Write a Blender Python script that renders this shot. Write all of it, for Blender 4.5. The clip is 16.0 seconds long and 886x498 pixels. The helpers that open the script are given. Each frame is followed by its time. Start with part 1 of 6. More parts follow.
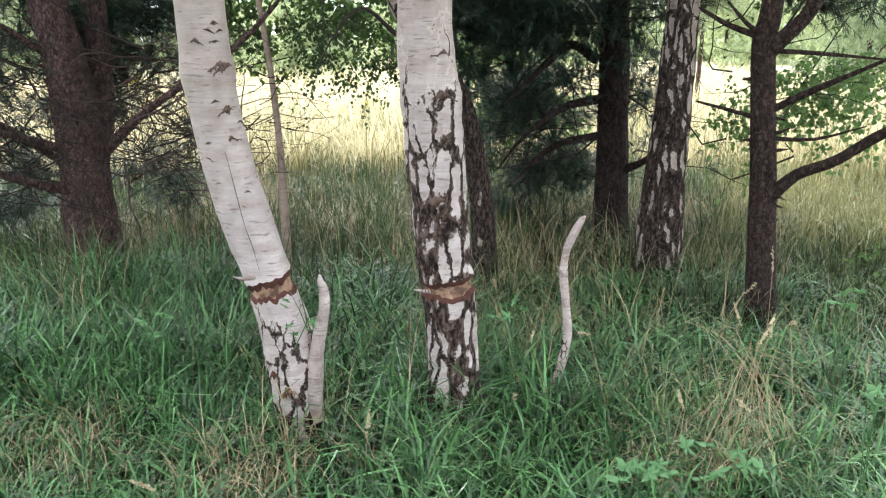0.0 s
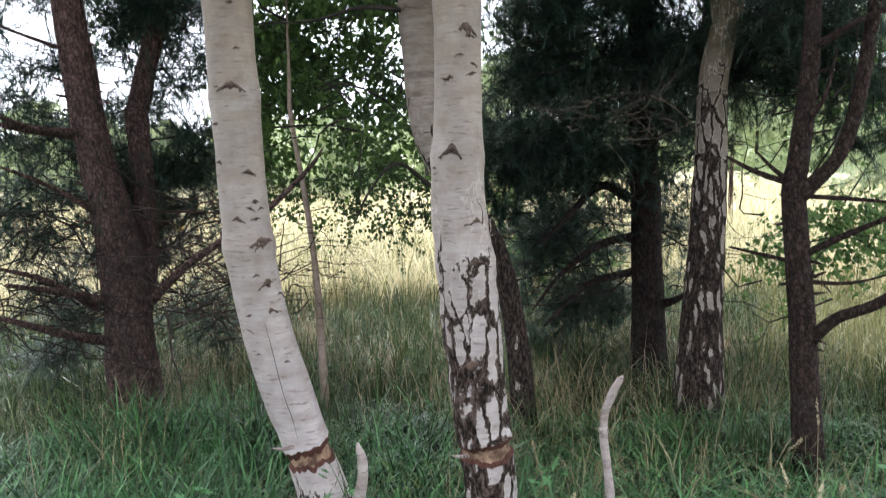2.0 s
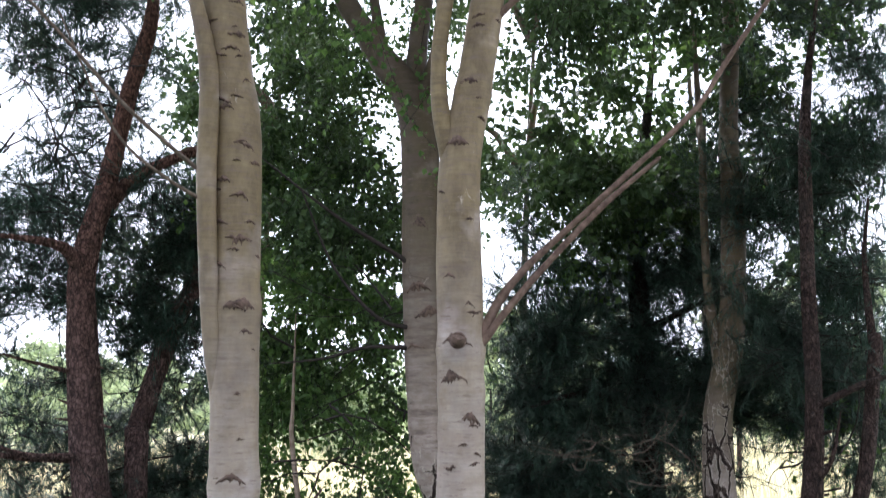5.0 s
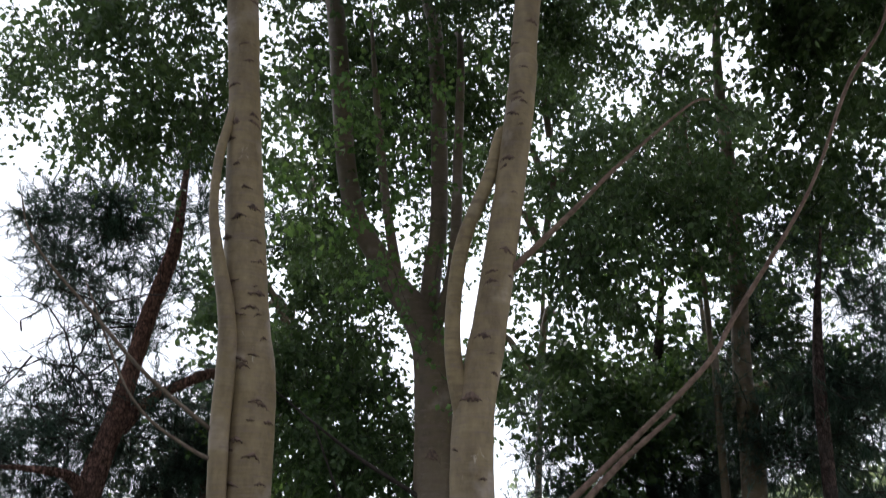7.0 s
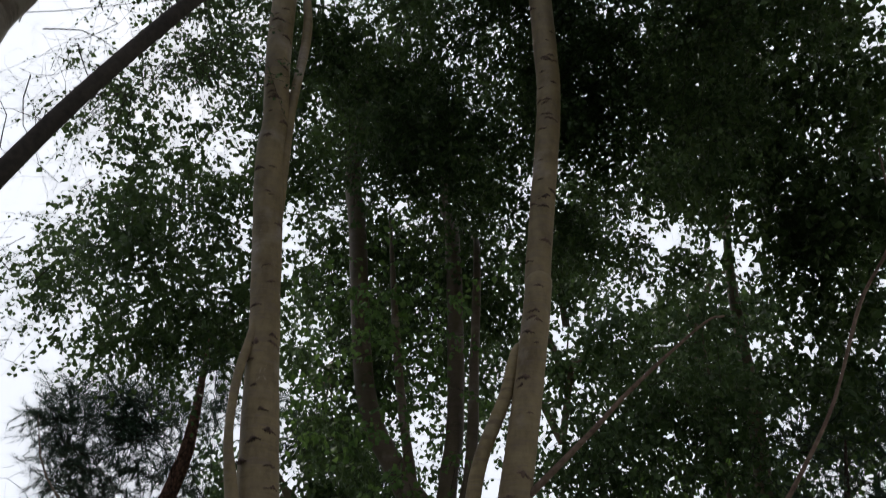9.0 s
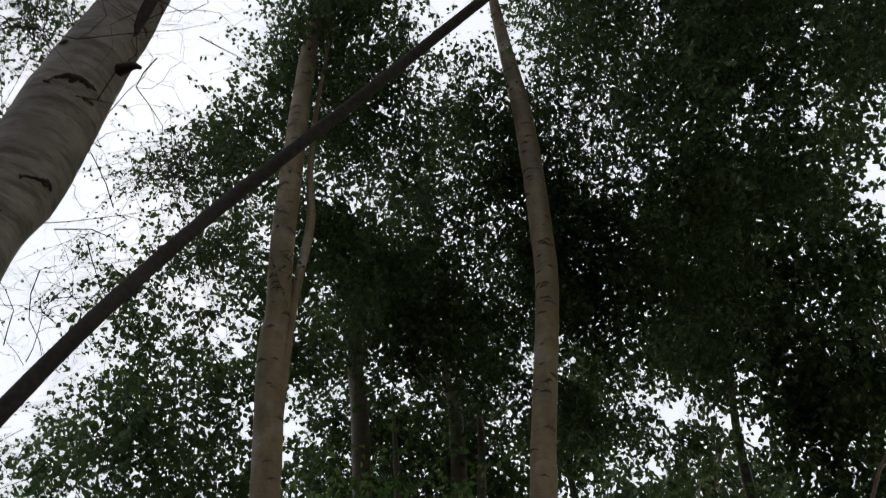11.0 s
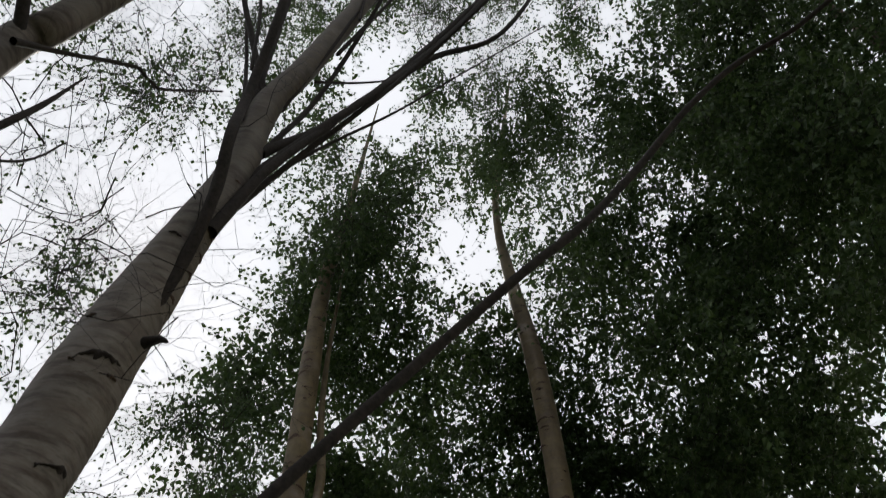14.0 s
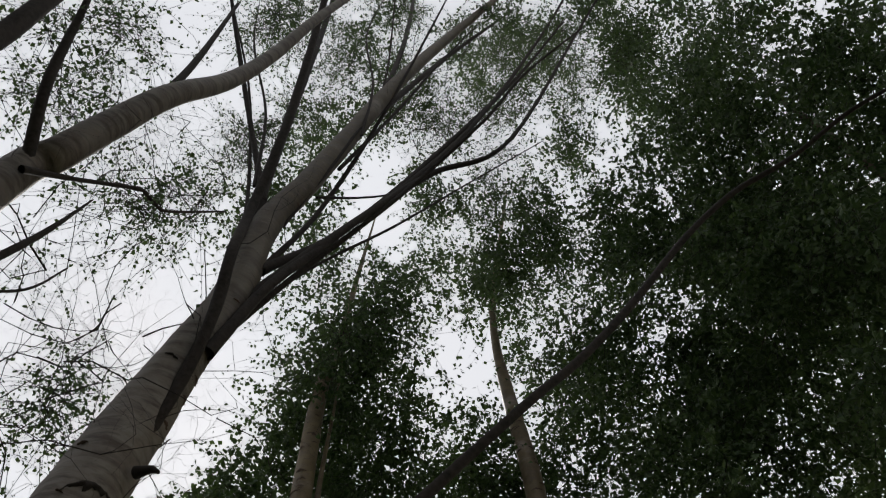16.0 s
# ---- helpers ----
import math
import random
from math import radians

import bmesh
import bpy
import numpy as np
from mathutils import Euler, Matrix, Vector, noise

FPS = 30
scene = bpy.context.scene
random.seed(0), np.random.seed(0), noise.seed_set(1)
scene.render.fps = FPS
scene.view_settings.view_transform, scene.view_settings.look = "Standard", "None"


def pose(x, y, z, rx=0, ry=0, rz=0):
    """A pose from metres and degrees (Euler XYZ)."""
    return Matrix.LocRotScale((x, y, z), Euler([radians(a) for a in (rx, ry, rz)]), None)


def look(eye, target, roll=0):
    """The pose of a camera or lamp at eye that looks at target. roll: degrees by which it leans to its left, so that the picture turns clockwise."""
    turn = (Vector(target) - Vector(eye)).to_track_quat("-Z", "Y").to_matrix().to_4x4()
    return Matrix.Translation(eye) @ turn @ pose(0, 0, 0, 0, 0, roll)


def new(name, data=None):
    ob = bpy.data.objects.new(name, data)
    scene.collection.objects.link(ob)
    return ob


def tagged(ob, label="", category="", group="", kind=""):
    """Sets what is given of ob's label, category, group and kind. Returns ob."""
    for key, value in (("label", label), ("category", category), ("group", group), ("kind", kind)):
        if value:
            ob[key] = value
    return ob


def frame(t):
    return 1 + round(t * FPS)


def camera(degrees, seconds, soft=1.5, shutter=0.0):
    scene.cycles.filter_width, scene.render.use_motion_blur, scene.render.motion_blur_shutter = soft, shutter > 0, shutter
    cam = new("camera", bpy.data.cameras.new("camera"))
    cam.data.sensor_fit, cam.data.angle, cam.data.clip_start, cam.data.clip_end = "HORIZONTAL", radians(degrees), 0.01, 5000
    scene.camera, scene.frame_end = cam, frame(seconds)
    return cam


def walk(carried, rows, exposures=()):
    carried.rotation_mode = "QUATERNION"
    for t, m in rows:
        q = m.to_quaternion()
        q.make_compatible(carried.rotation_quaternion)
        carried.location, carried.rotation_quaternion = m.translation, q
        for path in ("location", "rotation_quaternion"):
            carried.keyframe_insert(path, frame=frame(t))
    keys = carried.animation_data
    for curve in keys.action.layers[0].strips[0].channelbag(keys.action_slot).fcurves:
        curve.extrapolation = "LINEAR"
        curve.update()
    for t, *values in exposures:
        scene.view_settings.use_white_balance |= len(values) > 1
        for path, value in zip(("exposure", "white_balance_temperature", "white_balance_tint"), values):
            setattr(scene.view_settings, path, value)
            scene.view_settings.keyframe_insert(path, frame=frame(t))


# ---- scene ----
# camera
cam = camera(53.8, 16.0, soft=1.2, shutter=0.4)
PATH = [
    (0, (0.000, 0.000, 1.200), (0.000, 1.945, 0.733), -0.26),
    (0.5, (-0.003, 0.004, 1.218), (-0.010, 1.955, 0.780), -0.72),
    (1, (-0.002, 0.001, 1.265), (-0.032, 1.964, 0.883), -1.53),
    (1.5, (0.005, -0.000, 1.318), (-0.049, 1.977, 1.021), -1.95),
    (2, (0.004, 0.001, 1.370), (-0.075, 1.988, 1.154), -1.82),
    (2.5, (0.004, -0.001, 1.430), (-0.067, 1.994, 1.305), -1.42),
    (3, (0.014, 0.000, 1.484), (-0.041, 1.999, 1.445), -0.79),
    (3.5, (0.011, 0.001, 1.547), (-0.028, 2.000, 1.605), -0.49),
    (4, (0.013, -0.011, 1.635), (-0.047, 1.983, 1.787), -0.58),
    (4.2, (0.012, -0.002, 1.675), (-0.056, 1.988, 1.861), -0.54),
    (6.3, (0.012, -0.044, 1.987), (-0.069, 1.872, 2.556), -0.03),
    (6.5, (0.010, -0.058, 2.005), (-0.075, 1.846, 2.613), 0.15),
    (7, (0.012, -0.087, 2.058), (-0.086, 1.777, 2.776), 0.26),
    (7.5, (0.014, -0.114, 2.098), (-0.094, 1.707, 2.917), 0.59),
    (8, (0.022, -0.133, 2.140), (-0.102, 1.647, 3.044), 1.19),
    (8.5, (0.023, -0.162, 2.168), (-0.110, 1.569, 3.159), 1.35),
    (9, (0.019, -0.180, 2.197), (-0.111, 1.505, 3.267), 1.17),
    (9.5, (0.027, -0.208, 2.231), (-0.093, 1.417, 3.390), 0.68),
    (9.7, (0.023, -0.214, 2.249), (-0.091, 1.390, 3.437), 0.75),
    (11.8, (0.034, -0.281, 2.292), (-0.082, 1.081, 3.752), -0.24),
    (12, (0.020, -0.280, 2.310), (-0.089, 1.056, 3.794), -0.41),
    (12.5, (0.001, -0.312, 2.336), (-0.106, 0.968, 3.868), -0.11),
    (13, (-0.010, -0.342, 2.358), (-0.117, 0.882, 3.936), 0.60),
    (13.5, (-0.032, -0.361, 2.388), (-0.133, 0.806, 4.009), 0.97),
    (14, (-0.073, -0.378, 2.441), (-0.151, 0.720, 4.111), 0.15),
    (14.5, (-0.091, -0.405, 2.476), (-0.146, 0.621, 4.192), -0.65),
    (15, (-0.095, -0.420, 2.499), (-0.138, 0.548, 4.249), -0.63),
    (15.5, (-0.090, -0.434, 2.494), (-0.140, 0.498, 4.263), 0.08),
    (16, (-0.089, -0.451, 2.498), (-0.143, 0.454, 4.281), 0.39),
]

walk(cam, [(t, look(eye, target, roll)) for t, eye, target, roll in PATH],
     exposures=[(0.0, 1.38, 6120, 10), (2.0, 0.98, 5960, 10.5), (3.0, 0.86, 5900, 11), (4.2, 1.12, 5720, 13), (6.3, 0.7, 5840, 14), (7.0, 0.2, 5960, 13.5), (8.0, -0.55, 6060, 12.5), (9.5, -0.66, 6180, 10.5), (12.0, -0.71, 6260, 10.3), (14.0, -0.74, 6380, 10.8), (16.0, -0.92, 6420, 10.8)])

# ---- light ----
world = bpy.data.worlds.new("overcast_sky")
scene.world = world
world.use_nodes = True
wn, wl = world.node_tree.nodes, world.node_tree.links
wn.clear()
sky = wn.new("ShaderNodeTexSky")
sky.sky_type = 'NISHITA'
sky.sun_disc = False
sky.sun_elevation = radians(48)
sky.sun_rotation = radians(-25)
sky.air_density = 1.0
sky.dust_density = 3.0
wtc = wn.new("ShaderNodeTexCoord")
wnoise = wn.new("ShaderNodeTexNoise")
wnoise.inputs["Scale"].default_value = 2.2
wnoise.inputs["Detail"].default_value = 6
wramp = wn.new("ShaderNodeMapRange")
wramp.inputs["From Min"].default_value = 0.35
wramp.inputs["From Max"].default_value = 0.6
wramp.inputs["To Min"].default_value = 0.85
wramp.inputs["To Max"].default_value = 1.0
wmix = wn.new("ShaderNodeMixRGB")
wmix.inputs["Color2"].default_value = (13.0, 13.2, 13.6, 1)
wbg = wn.new("ShaderNodeBackground")
wbg.inputs["Strength"].default_value = 0.12
wout = wn.new("ShaderNodeOutputWorld")
wl.new(wtc.outputs["Generated"], wnoise.inputs["Vector"])
wl.new(wnoise.outputs["Fac"], wramp.inputs["Value"])
wl.new(wramp.outputs["Result"], wmix.inputs["Fac"])
wl.new(sky.outputs["Color"], wmix.inputs["Color1"])
wl.new(wmix.outputs["Color"], wbg.inputs["Color"])
wl.new(wbg.outputs["Background"], wout.inputs["Surface"])

sun = new("sun", bpy.data.lights.new("sun", 'SUN'))
sun.data.energy = 3.6
sun.data.angle = radians(9)
sun.data.color = (1.0, 0.95, 0.86)
sun.matrix_world = look((0, 0, 30), (0 + 30 * math.sin(radians(25)) * 0.9, -30 * math.cos(radians(25)) * 0.9, 0))


# ---- materials ----
class Mat:
    """A node material under construction."""

    def __init__(self, name):
        self.m = bpy.data.materials.new(name)
        self.m.use_nodes = True
        self.n, self.l = self.m.node_tree.nodes, self.m.node_tree.links
        self.b = self.n["Principled BSDF"]
        self.out = self.n["Material Output"]

    def node(self, kind, **values):
        nd = self.n.new(kind)
        for key, value in values.items():
            nd.inputs[key.replace("_", " ")].default_value = value
        return nd

    def link(self, a, b):
        self.l.new(a, b)

    def coords(self, sx=1.0, sy=1.0, sz=1.0):
        tc = self.n.new("ShaderNodeTexCoord")
        mp = self.n.new("ShaderNodeMapping")
        mp.inputs["Scale"].default_value = (sx, sy, sz)
        self.link(tc.outputs["Object"], mp.inputs["Vector"])
        return mp.outputs["Vector"]

    def noise(self, vec, scale, detail=4.0, rough=0.55):
        nd = self.node("ShaderNodeTexNoise", Scale=scale, Detail=detail, Roughness=rough)
        self.link(vec, nd.inputs["Vector"])
        return nd.outputs["Fac"]

    def ramp(self, fac, *stops):
        nd = self.n.new("ShaderNodeValToRGB")
        while len(nd.color_ramp.elements) < len(stops):
            nd.color_ramp.elements.new(0.5)
        for e, (p, c) in zip(nd.color_ramp.elements, stops):
            e.position, e.color = p, (*c, 1)
        self.link(fac, nd.inputs["Fac"])
        return nd.outputs["Color"]

    def mix(self, fac, a, b):
        nd = self.n.new("ShaderNodeMixRGB")
        for src, slot in ((fac, "Fac"), (a, "Color1"), (b, "Color2")):
            if isinstance(src, bpy.types.NodeSocket):
                self.link(src, nd.inputs[slot])
            else:
                nd.inputs[slot].default_value = src if slot == "Fac" else (*src, 1)
        return nd.outputs["Color"]

    def math(self, op, a, b=0.0, clamp=False):
        nd = self.n.new("ShaderNodeMath")
        nd.operation, nd.use_clamp = op, clamp
        for k, src in enumerate((a, b)):
            if isinstance(src, bpy.types.NodeSocket):
                self.link(src, nd.inputs[k])
            else:
                nd.inputs[k].default_value = src
        return nd.outputs["Value"]

    def remap(self, v, a, b, c=0.0, d=1.0):
        nd = self.node("ShaderNodeMapRange", From_Min=a, From_Max=b, To_Min=c, To_Max=d)
        self.link(v, nd.inputs["Value"])
        return nd.outputs["Result"]

    def done(self, color, rough=0.8, bump=None, depth=0.01, strength=0.6):
        if isinstance(color, bpy.types.NodeSocket):
            self.link(color, self.b.inputs["Base Color"])
        else:
            self.b.inputs["Base Color"].default_value = (*color, 1)
        if isinstance(rough, bpy.types.NodeSocket):
            self.link(rough, self.b.inputs["Roughness"])
        else:
            self.b.inputs["Roughness"].default_value = rough
        self.b.inputs["Specular IOR Level"].default_value = 0.25
        if bump is not None:
            bp = self.node("ShaderNodeBump", Strength=strength, Distance=depth)
            self.link(bump, bp.inputs["Height"])
            self.link(bp.outputs["Normal"], self.b.inputs["Normal"])
        return self.m


def birch_bark(name, dark_low, dark_high, amount=1.0, tone=(0.60, 0.545, 0.50), tan_from=0.9, tan_to=2.7, crust=1.0, tan=0.8, cell=(15, 5.2), smudge=0.25):
    """White papery bark with fine cross lines; dark furrowed rhombs fade out between the two heights, tan algae above;
    a low tan puts shade into the upper colour.
    """
    k = Mat(name)
    v = k.coords()
    sep = k.n.new("ShaderNodeSeparateXYZ")
    k.link(v, sep.inputs["Vector"])
    big = k.noise(v, 4.0, 4)
    lines = k.noise(k.coords(6, 6, 110), 1.6, 6, 0.7)
    band = k.noise(k.coords(2.5, 2.5, 16), 1.5, 4, 0.6)
    lent = k.noise(k.coords(20, 20, 130), 1.0, 3)
    paper = k.ramp(lines, (0.30, tuple(c * 0.74 for c in tone)), (0.52, tone), (0.75, tuple(min(0.9, c * 1.08) for c in tone)))
    paper = k.mix(k.remap(band, 0.44, 0.66, 0.0, 0.85), paper, tuple(c * f for c, f in zip(tone, (0.80, 0.74, 0.72))))
    lilac = k.noise(k.coords(1, 1, 0.7), 7.0, 5, 0.65)
    paper = k.mix(k.remap(lilac, 0.44, 0.66, 0.0, 0.85), paper, tuple(c * f for c, f in zip(tone, (0.70, 0.68, 0.69))))
    blot = k.noise(k.coords(1, 1, 1.6), 13.0, 5, 0.7)
    paper = k.mix(k.remap(blot, 0.46, 0.66, 0.0, 0.75), paper, tuple(c * f for c, f in zip(tone, (0.60, 0.54, 0.50))))
    stain_shade = k.math('MULTIPLY', k.remap(sep.outputs["Z"], tan_from, tan_to, 0.04, 0.95), k.remap(big, 0.12, 0.44))
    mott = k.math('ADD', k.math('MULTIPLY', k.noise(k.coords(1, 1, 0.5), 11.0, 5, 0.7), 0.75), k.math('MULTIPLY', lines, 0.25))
    paper = k.mix(stain_shade, paper, k.ramp(mott, (0.36, tuple(c * tan for c in (0.118, 0.083, 0.036))), (0.62, tuple(c * tan for c in (0.28, 0.212, 0.106)))))
    paper = k.mix(k.remap(lent, 0.60, 0.68, 0.0, 0.7), paper, (0.15, 0.11, 0.09))
    streaks = k.noise(k.coords(5, 5, 26), 1.1, 5, 0.68)
    moss = k.remap(sep.outputs["Z"], tan_from + 0.6, tan_to + 0.6, smudge, min(0.9, smudge * 2.6))
    paper = k.mix(k.math('MULTIPLY', k.remap(streaks, 0.47, 0.64), moss), paper, tuple(c * g for c, g in zip(tone, (0.24, 0.20, 0.17))))
    wn_ = k.node("ShaderNodeTexNoise", Scale=16.0, Detail=5.0, Roughness=0.65)
    k.link(v, wn_.inputs["Vector"])
    wob = k.n.new("ShaderNodeMixRGB")
    wob.blend_type = 'ADD'
    wob.inputs["Fac"].default_value = 0.9
    k.link(k.coords(cell[0], cell[0], cell[1]), wob.inputs["Color1"])
    k.link(wn_.outputs["Color"], wob.inputs["Color2"])
    net = k.node("ShaderNodeTexVoronoi", Scale=1.0)
    net.feature = 'DISTANCE_TO_EDGE'
    k.link(wob.outputs["Color"], net.inputs["Vector"])
    dist = k.math('MULTIPLY', net.outputs["Distance"], 0.8)
    rise = k.remap(sep.outputs["Z"], dark_low, dark_high, 0.17 * amount, -0.13)
    patch = k.math('MULTIPLY', k.math('SUBTRACT', k.noise(k.coords(1, 1, 0.6), 9.0, 4), 0.5), 0.42)
    fine = k.remap(k.noise(k.coords(1, 1, 0.45), 75.0, 6, 0.72), 0.3, 0.7, 0.12, 0.88)
    edge = k.math('ADD', k.math('ADD', rise, patch), k.math('MULTIPLY', k.math('SUBTRACT', fine, 0.5), 0.14))
    d = k.math('SUBTRACT', edge, dist)
    dark = k.remap(d, -0.01, 0.025)
    furrow = k.ramp(fine, *((p, tuple(c * crust for c in q)) for p, q in ((0.34, (0.014, 0.009, 0.007)), (0.5, (0.088, 0.057, 0.045)), (0.68, (0.20, 0.145, 0.12)))))
    crack = k.remap(k.math('ADD', dist, k.math('MULTIPLY', fine, 0.05)), 0.02, 0.085, 0.85, 0.0)
    furrow = k.mix(crack, furrow, (0.010, 0.007, 0.006))
    color = k.mix(dark, paper, furrow)
    rim = k.math('MULTIPLY', k.remap(d, -0.06, -0.01), k.remap(d, -0.01, 0.0, 1.0, 0.0))
    color = k.mix(k.math('MULTIPLY', rim, 0.35), color, (0.75, 0.66, 0.58))
    hgt = k.math('ADD', k.math('MULTIPLY', dark, k.math('ADD', 0.5, k.math('MULTIPLY', fine, 2.2))), k.math('ADD', k.math('MULTIPLY', lines, 0.05), k.math('MULTIPLY', big, 0.4)))
    return k.done(color, k.remap(dark, 0, 1, 0.6, 0.95), hgt, 0.012, 0.8)


def pine_bark(name, a=(0.010, 0.007, 0.006), b=(0.075, 0.047, 0.037), c=(0.21, 0.135, 0.108), rust=0.0):
    """Scaly brown bark: ragged upright plates between dark cracks."""
    k = Mat(name)
    v = k.coords()
    wn_ = k.node("ShaderNodeTexNoise", Scale=30.0, Detail=5.0, Roughness=0.7)
    k.link(v, wn_.inputs["Vector"])
    wob = k.n.new("ShaderNodeMixRGB")
    wob.blend_type = 'ADD'
    wob.inputs["Fac"].default_value = 1.0
    k.link(k.coords(52, 52, 30), wob.inputs["Color1"])
    k.link(wn_.outputs["Color"], wob.inputs["Color2"])
    vor = k.node("ShaderNodeTexVoronoi", Scale=1.0)
    vor.feature = 'DISTANCE_TO_EDGE'
    k.link(wob.outputs["Color"], vor.inputs["Vector"])
    cell = k.node("ShaderNodeTexVoronoi", Scale=1.0)
    k.link(wob.outputs["Color"], cell.inputs["Vector"])
    sepc = k.n.new("ShaderNodeSeparateColor")
    k.link(cell.outputs["Color"], sepc.inputs["Color"])
    n1 = k.remap(k.noise(k.coords(1, 1, 0.6), 55, 6, 0.7), 0.36, 0.64)
    n2 = k.noise(v, 6, 4)
    plate = k.remap(vor.outputs["Distance"], 0.0, 0.14, 0.34, 1.0)
    tone = k.math('MULTIPLY', plate, k.math('ADD', k.math('MULTIPLY', sepc.outputs["Red"], 0.25), k.math('MULTIPLY', n1, 0.75)))
    color = k.ramp(tone, (0.05, a), (0.42, b), (0.95, c))
    color = k.mix(k.remap(n2, 0.52, 0.72, 0, 0.35), color, (0.075, 0.07, 0.058))
    sep = k.n.new("ShaderNodeSeparateXYZ")
    k.link(v, sep.inputs["Vector"])
    color = k.mix(k.remap(sep.outputs["Z"], 1.6, 3.4, 0.0, rust), color, k.ramp(tone, (0.1, (0.05, 0.022, 0.015)), (0.8, (0.25, 0.115, 0.07))))
    return k.done(color, 0.93, tone, 0.02, 1.0)


def leaf_mat(name, dark, light, back=0.35, rough=0.5, power=1.0, gloss=0.25):
    """Leaf: gloss and diffuse in front, light passing through, tone varied leaf by leaf."""
    k = Mat(name)
    geo = k.n.new("ShaderNodeNewGeometry")
    n = k.noise(k.coords(), 1.3, 2)
    f = k.math('ADD', k.math('MULTIPLY', geo.outputs["Random Per Island"], 0.7), k.math('MULTIPLY', n, 0.4), True)
    color = k.mix(k.math('POWER', f, power), dark, light)
    k.done(color, rough)
    k.b.inputs["Specular IOR Level"].default_value = gloss
    tr = k.n.new("ShaderNodeBsdfTranslucent")
    hsv = k.node("ShaderNodeHueSaturation", Hue=0.48, Saturation=1.1, Value=1.6)
    k.link(color, hsv.inputs["Color"])
    k.link(hsv.outputs["Color"], tr.inputs["Color"])
    mx = k.n.new("ShaderNodeMixShader")
    mx.inputs["Fac"].default_value = back
    k.link(k.b.outputs["BSDF"], mx.inputs[1])
    k.link(tr.outputs["BSDF"], mx.inputs[2])
    k.link(mx.outputs["Shader"], k.out.inputs["Surface"])
    return k.m


def plain(name, a, b, scale=20, rough=0.85, depth=0.004):
    k = Mat(name)
    v = k.coords()
    n = k.noise(v, scale, 5, 0.6)
    n2 = k.noise(v, scale * 0.15, 2)
    return k.done(k.ramp(k.math('ADD', k.math('MULTIPLY', n, 0.7), k.math('MULTIPLY', n2, 0.3)), (0.3, a), (0.7, b)), rough, n, depth, 0.5)


BARK_LEAN = birch_bark("birch_bark_pale", 0.0, 0.72, 1.0, (0.56, 0.505, 0.495), 0.5, 2.3, cell=(20, 7), tan=0.76, smudge=0.14)
BARK_FRONT = birch_bark("birch_bark_furrowed", 0.75, 1.5, 0.72, (0.56, 0.50, 0.49), 0.6, 2.4, cell=(19, 5.5), tan=0.76, smudge=0.16)
# Crust and upper tan kept dark: shade behind the front trunk put into colour.
BARK_OLD = birch_bark("birch_bark_old", 0.7, 1.7, 2.2, (0.40, 0.34, 0.30), 1.2, 2.7, crust=0.5, tan=0.34, smudge=0.7)
# Flakes stay pale low down; above, the trees' shade is painted into the bark.
BARK_SCALY = birch_bark("birch_bark_scaly", 0.9, 2.6, 1.15, (0.36, 0.305, 0.275), 1.1, 1.9, crust=0.55, tan=0.42, cell=(24, 6.5))
BARK_HIGH = birch_bark("birch_bark_upper", 30, 40, -1.2, (0.36, 0.31, 0.25))
BARK_SAPLING = birch_bark("birch_bark_sapling", 30, 40, -1.2, (0.33, 0.26, 0.21), 1.0, 3.0, tan=0.5)
# Upper bark browns and darkens with height; shade is put into its colour.
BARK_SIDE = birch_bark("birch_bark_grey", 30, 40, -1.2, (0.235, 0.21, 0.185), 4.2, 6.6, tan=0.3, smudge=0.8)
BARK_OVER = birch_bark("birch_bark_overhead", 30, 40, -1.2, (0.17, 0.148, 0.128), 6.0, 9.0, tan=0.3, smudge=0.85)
PINE = pine_bark("pine_bark", (0.024, 0.014, 0.013), (0.108, 0.066, 0.059), (0.235, 0.152, 0.136), 0.75)
# Darker copy of the pine bark, with the deep shade in its colour.
PINE_SHADED = pine_bark("pine_bark_dark", (0.006, 0.004, 0.004), (0.030, 0.018, 0.016), (0.07, 0.044, 0.038))
# Brown variant for the right pine, darkened because less light reaches it.
PINE_BROWN = pine_bark("pine_bark_brown", (0.012, 0.007, 0.006), (0.052, 0.032, 0.026), (0.12, 0.078, 0.064))
TWIG = plain("dark_twig_bark", (0.010, 0.008, 0.007), (0.046, 0.036, 0.031), 60)
BRANCH = plain("brown_branch_bark", (0.050, 0.030, 0.023), (0.19, 0.13, 0.10), 50)
TWIG_DEAD = plain("dead_bough_bark", (0.022, 0.015, 0.014), (0.115, 0.078, 0.066), 60)
TWIG_PALE = plain("dead_twig_bark", (0.06, 0.045, 0.035), (0.19, 0.15, 0.12), 60)


def cut_wood():
    k = Mat("exposed_wood")
    grain = k.noise(k.coords(60, 60, 5), 1.0, 5, 0.7)
    spot = k.noise(k.coords(), 22, 4, 0.6)
    c = k.ramp(grain, (0.3, (0.12, 0.066, 0.042)), (0.52, (0.33, 0.21, 0.14)), (0.72, (0.52, 0.37, 0.26)))
    c = k.mix(k.remap(spot, 0.45, 0.62, 0.0, 0.85), c, (0.055, 0.028, 0.018))
    return k.done(c, 0.7, grain, 0.004, 0.6)


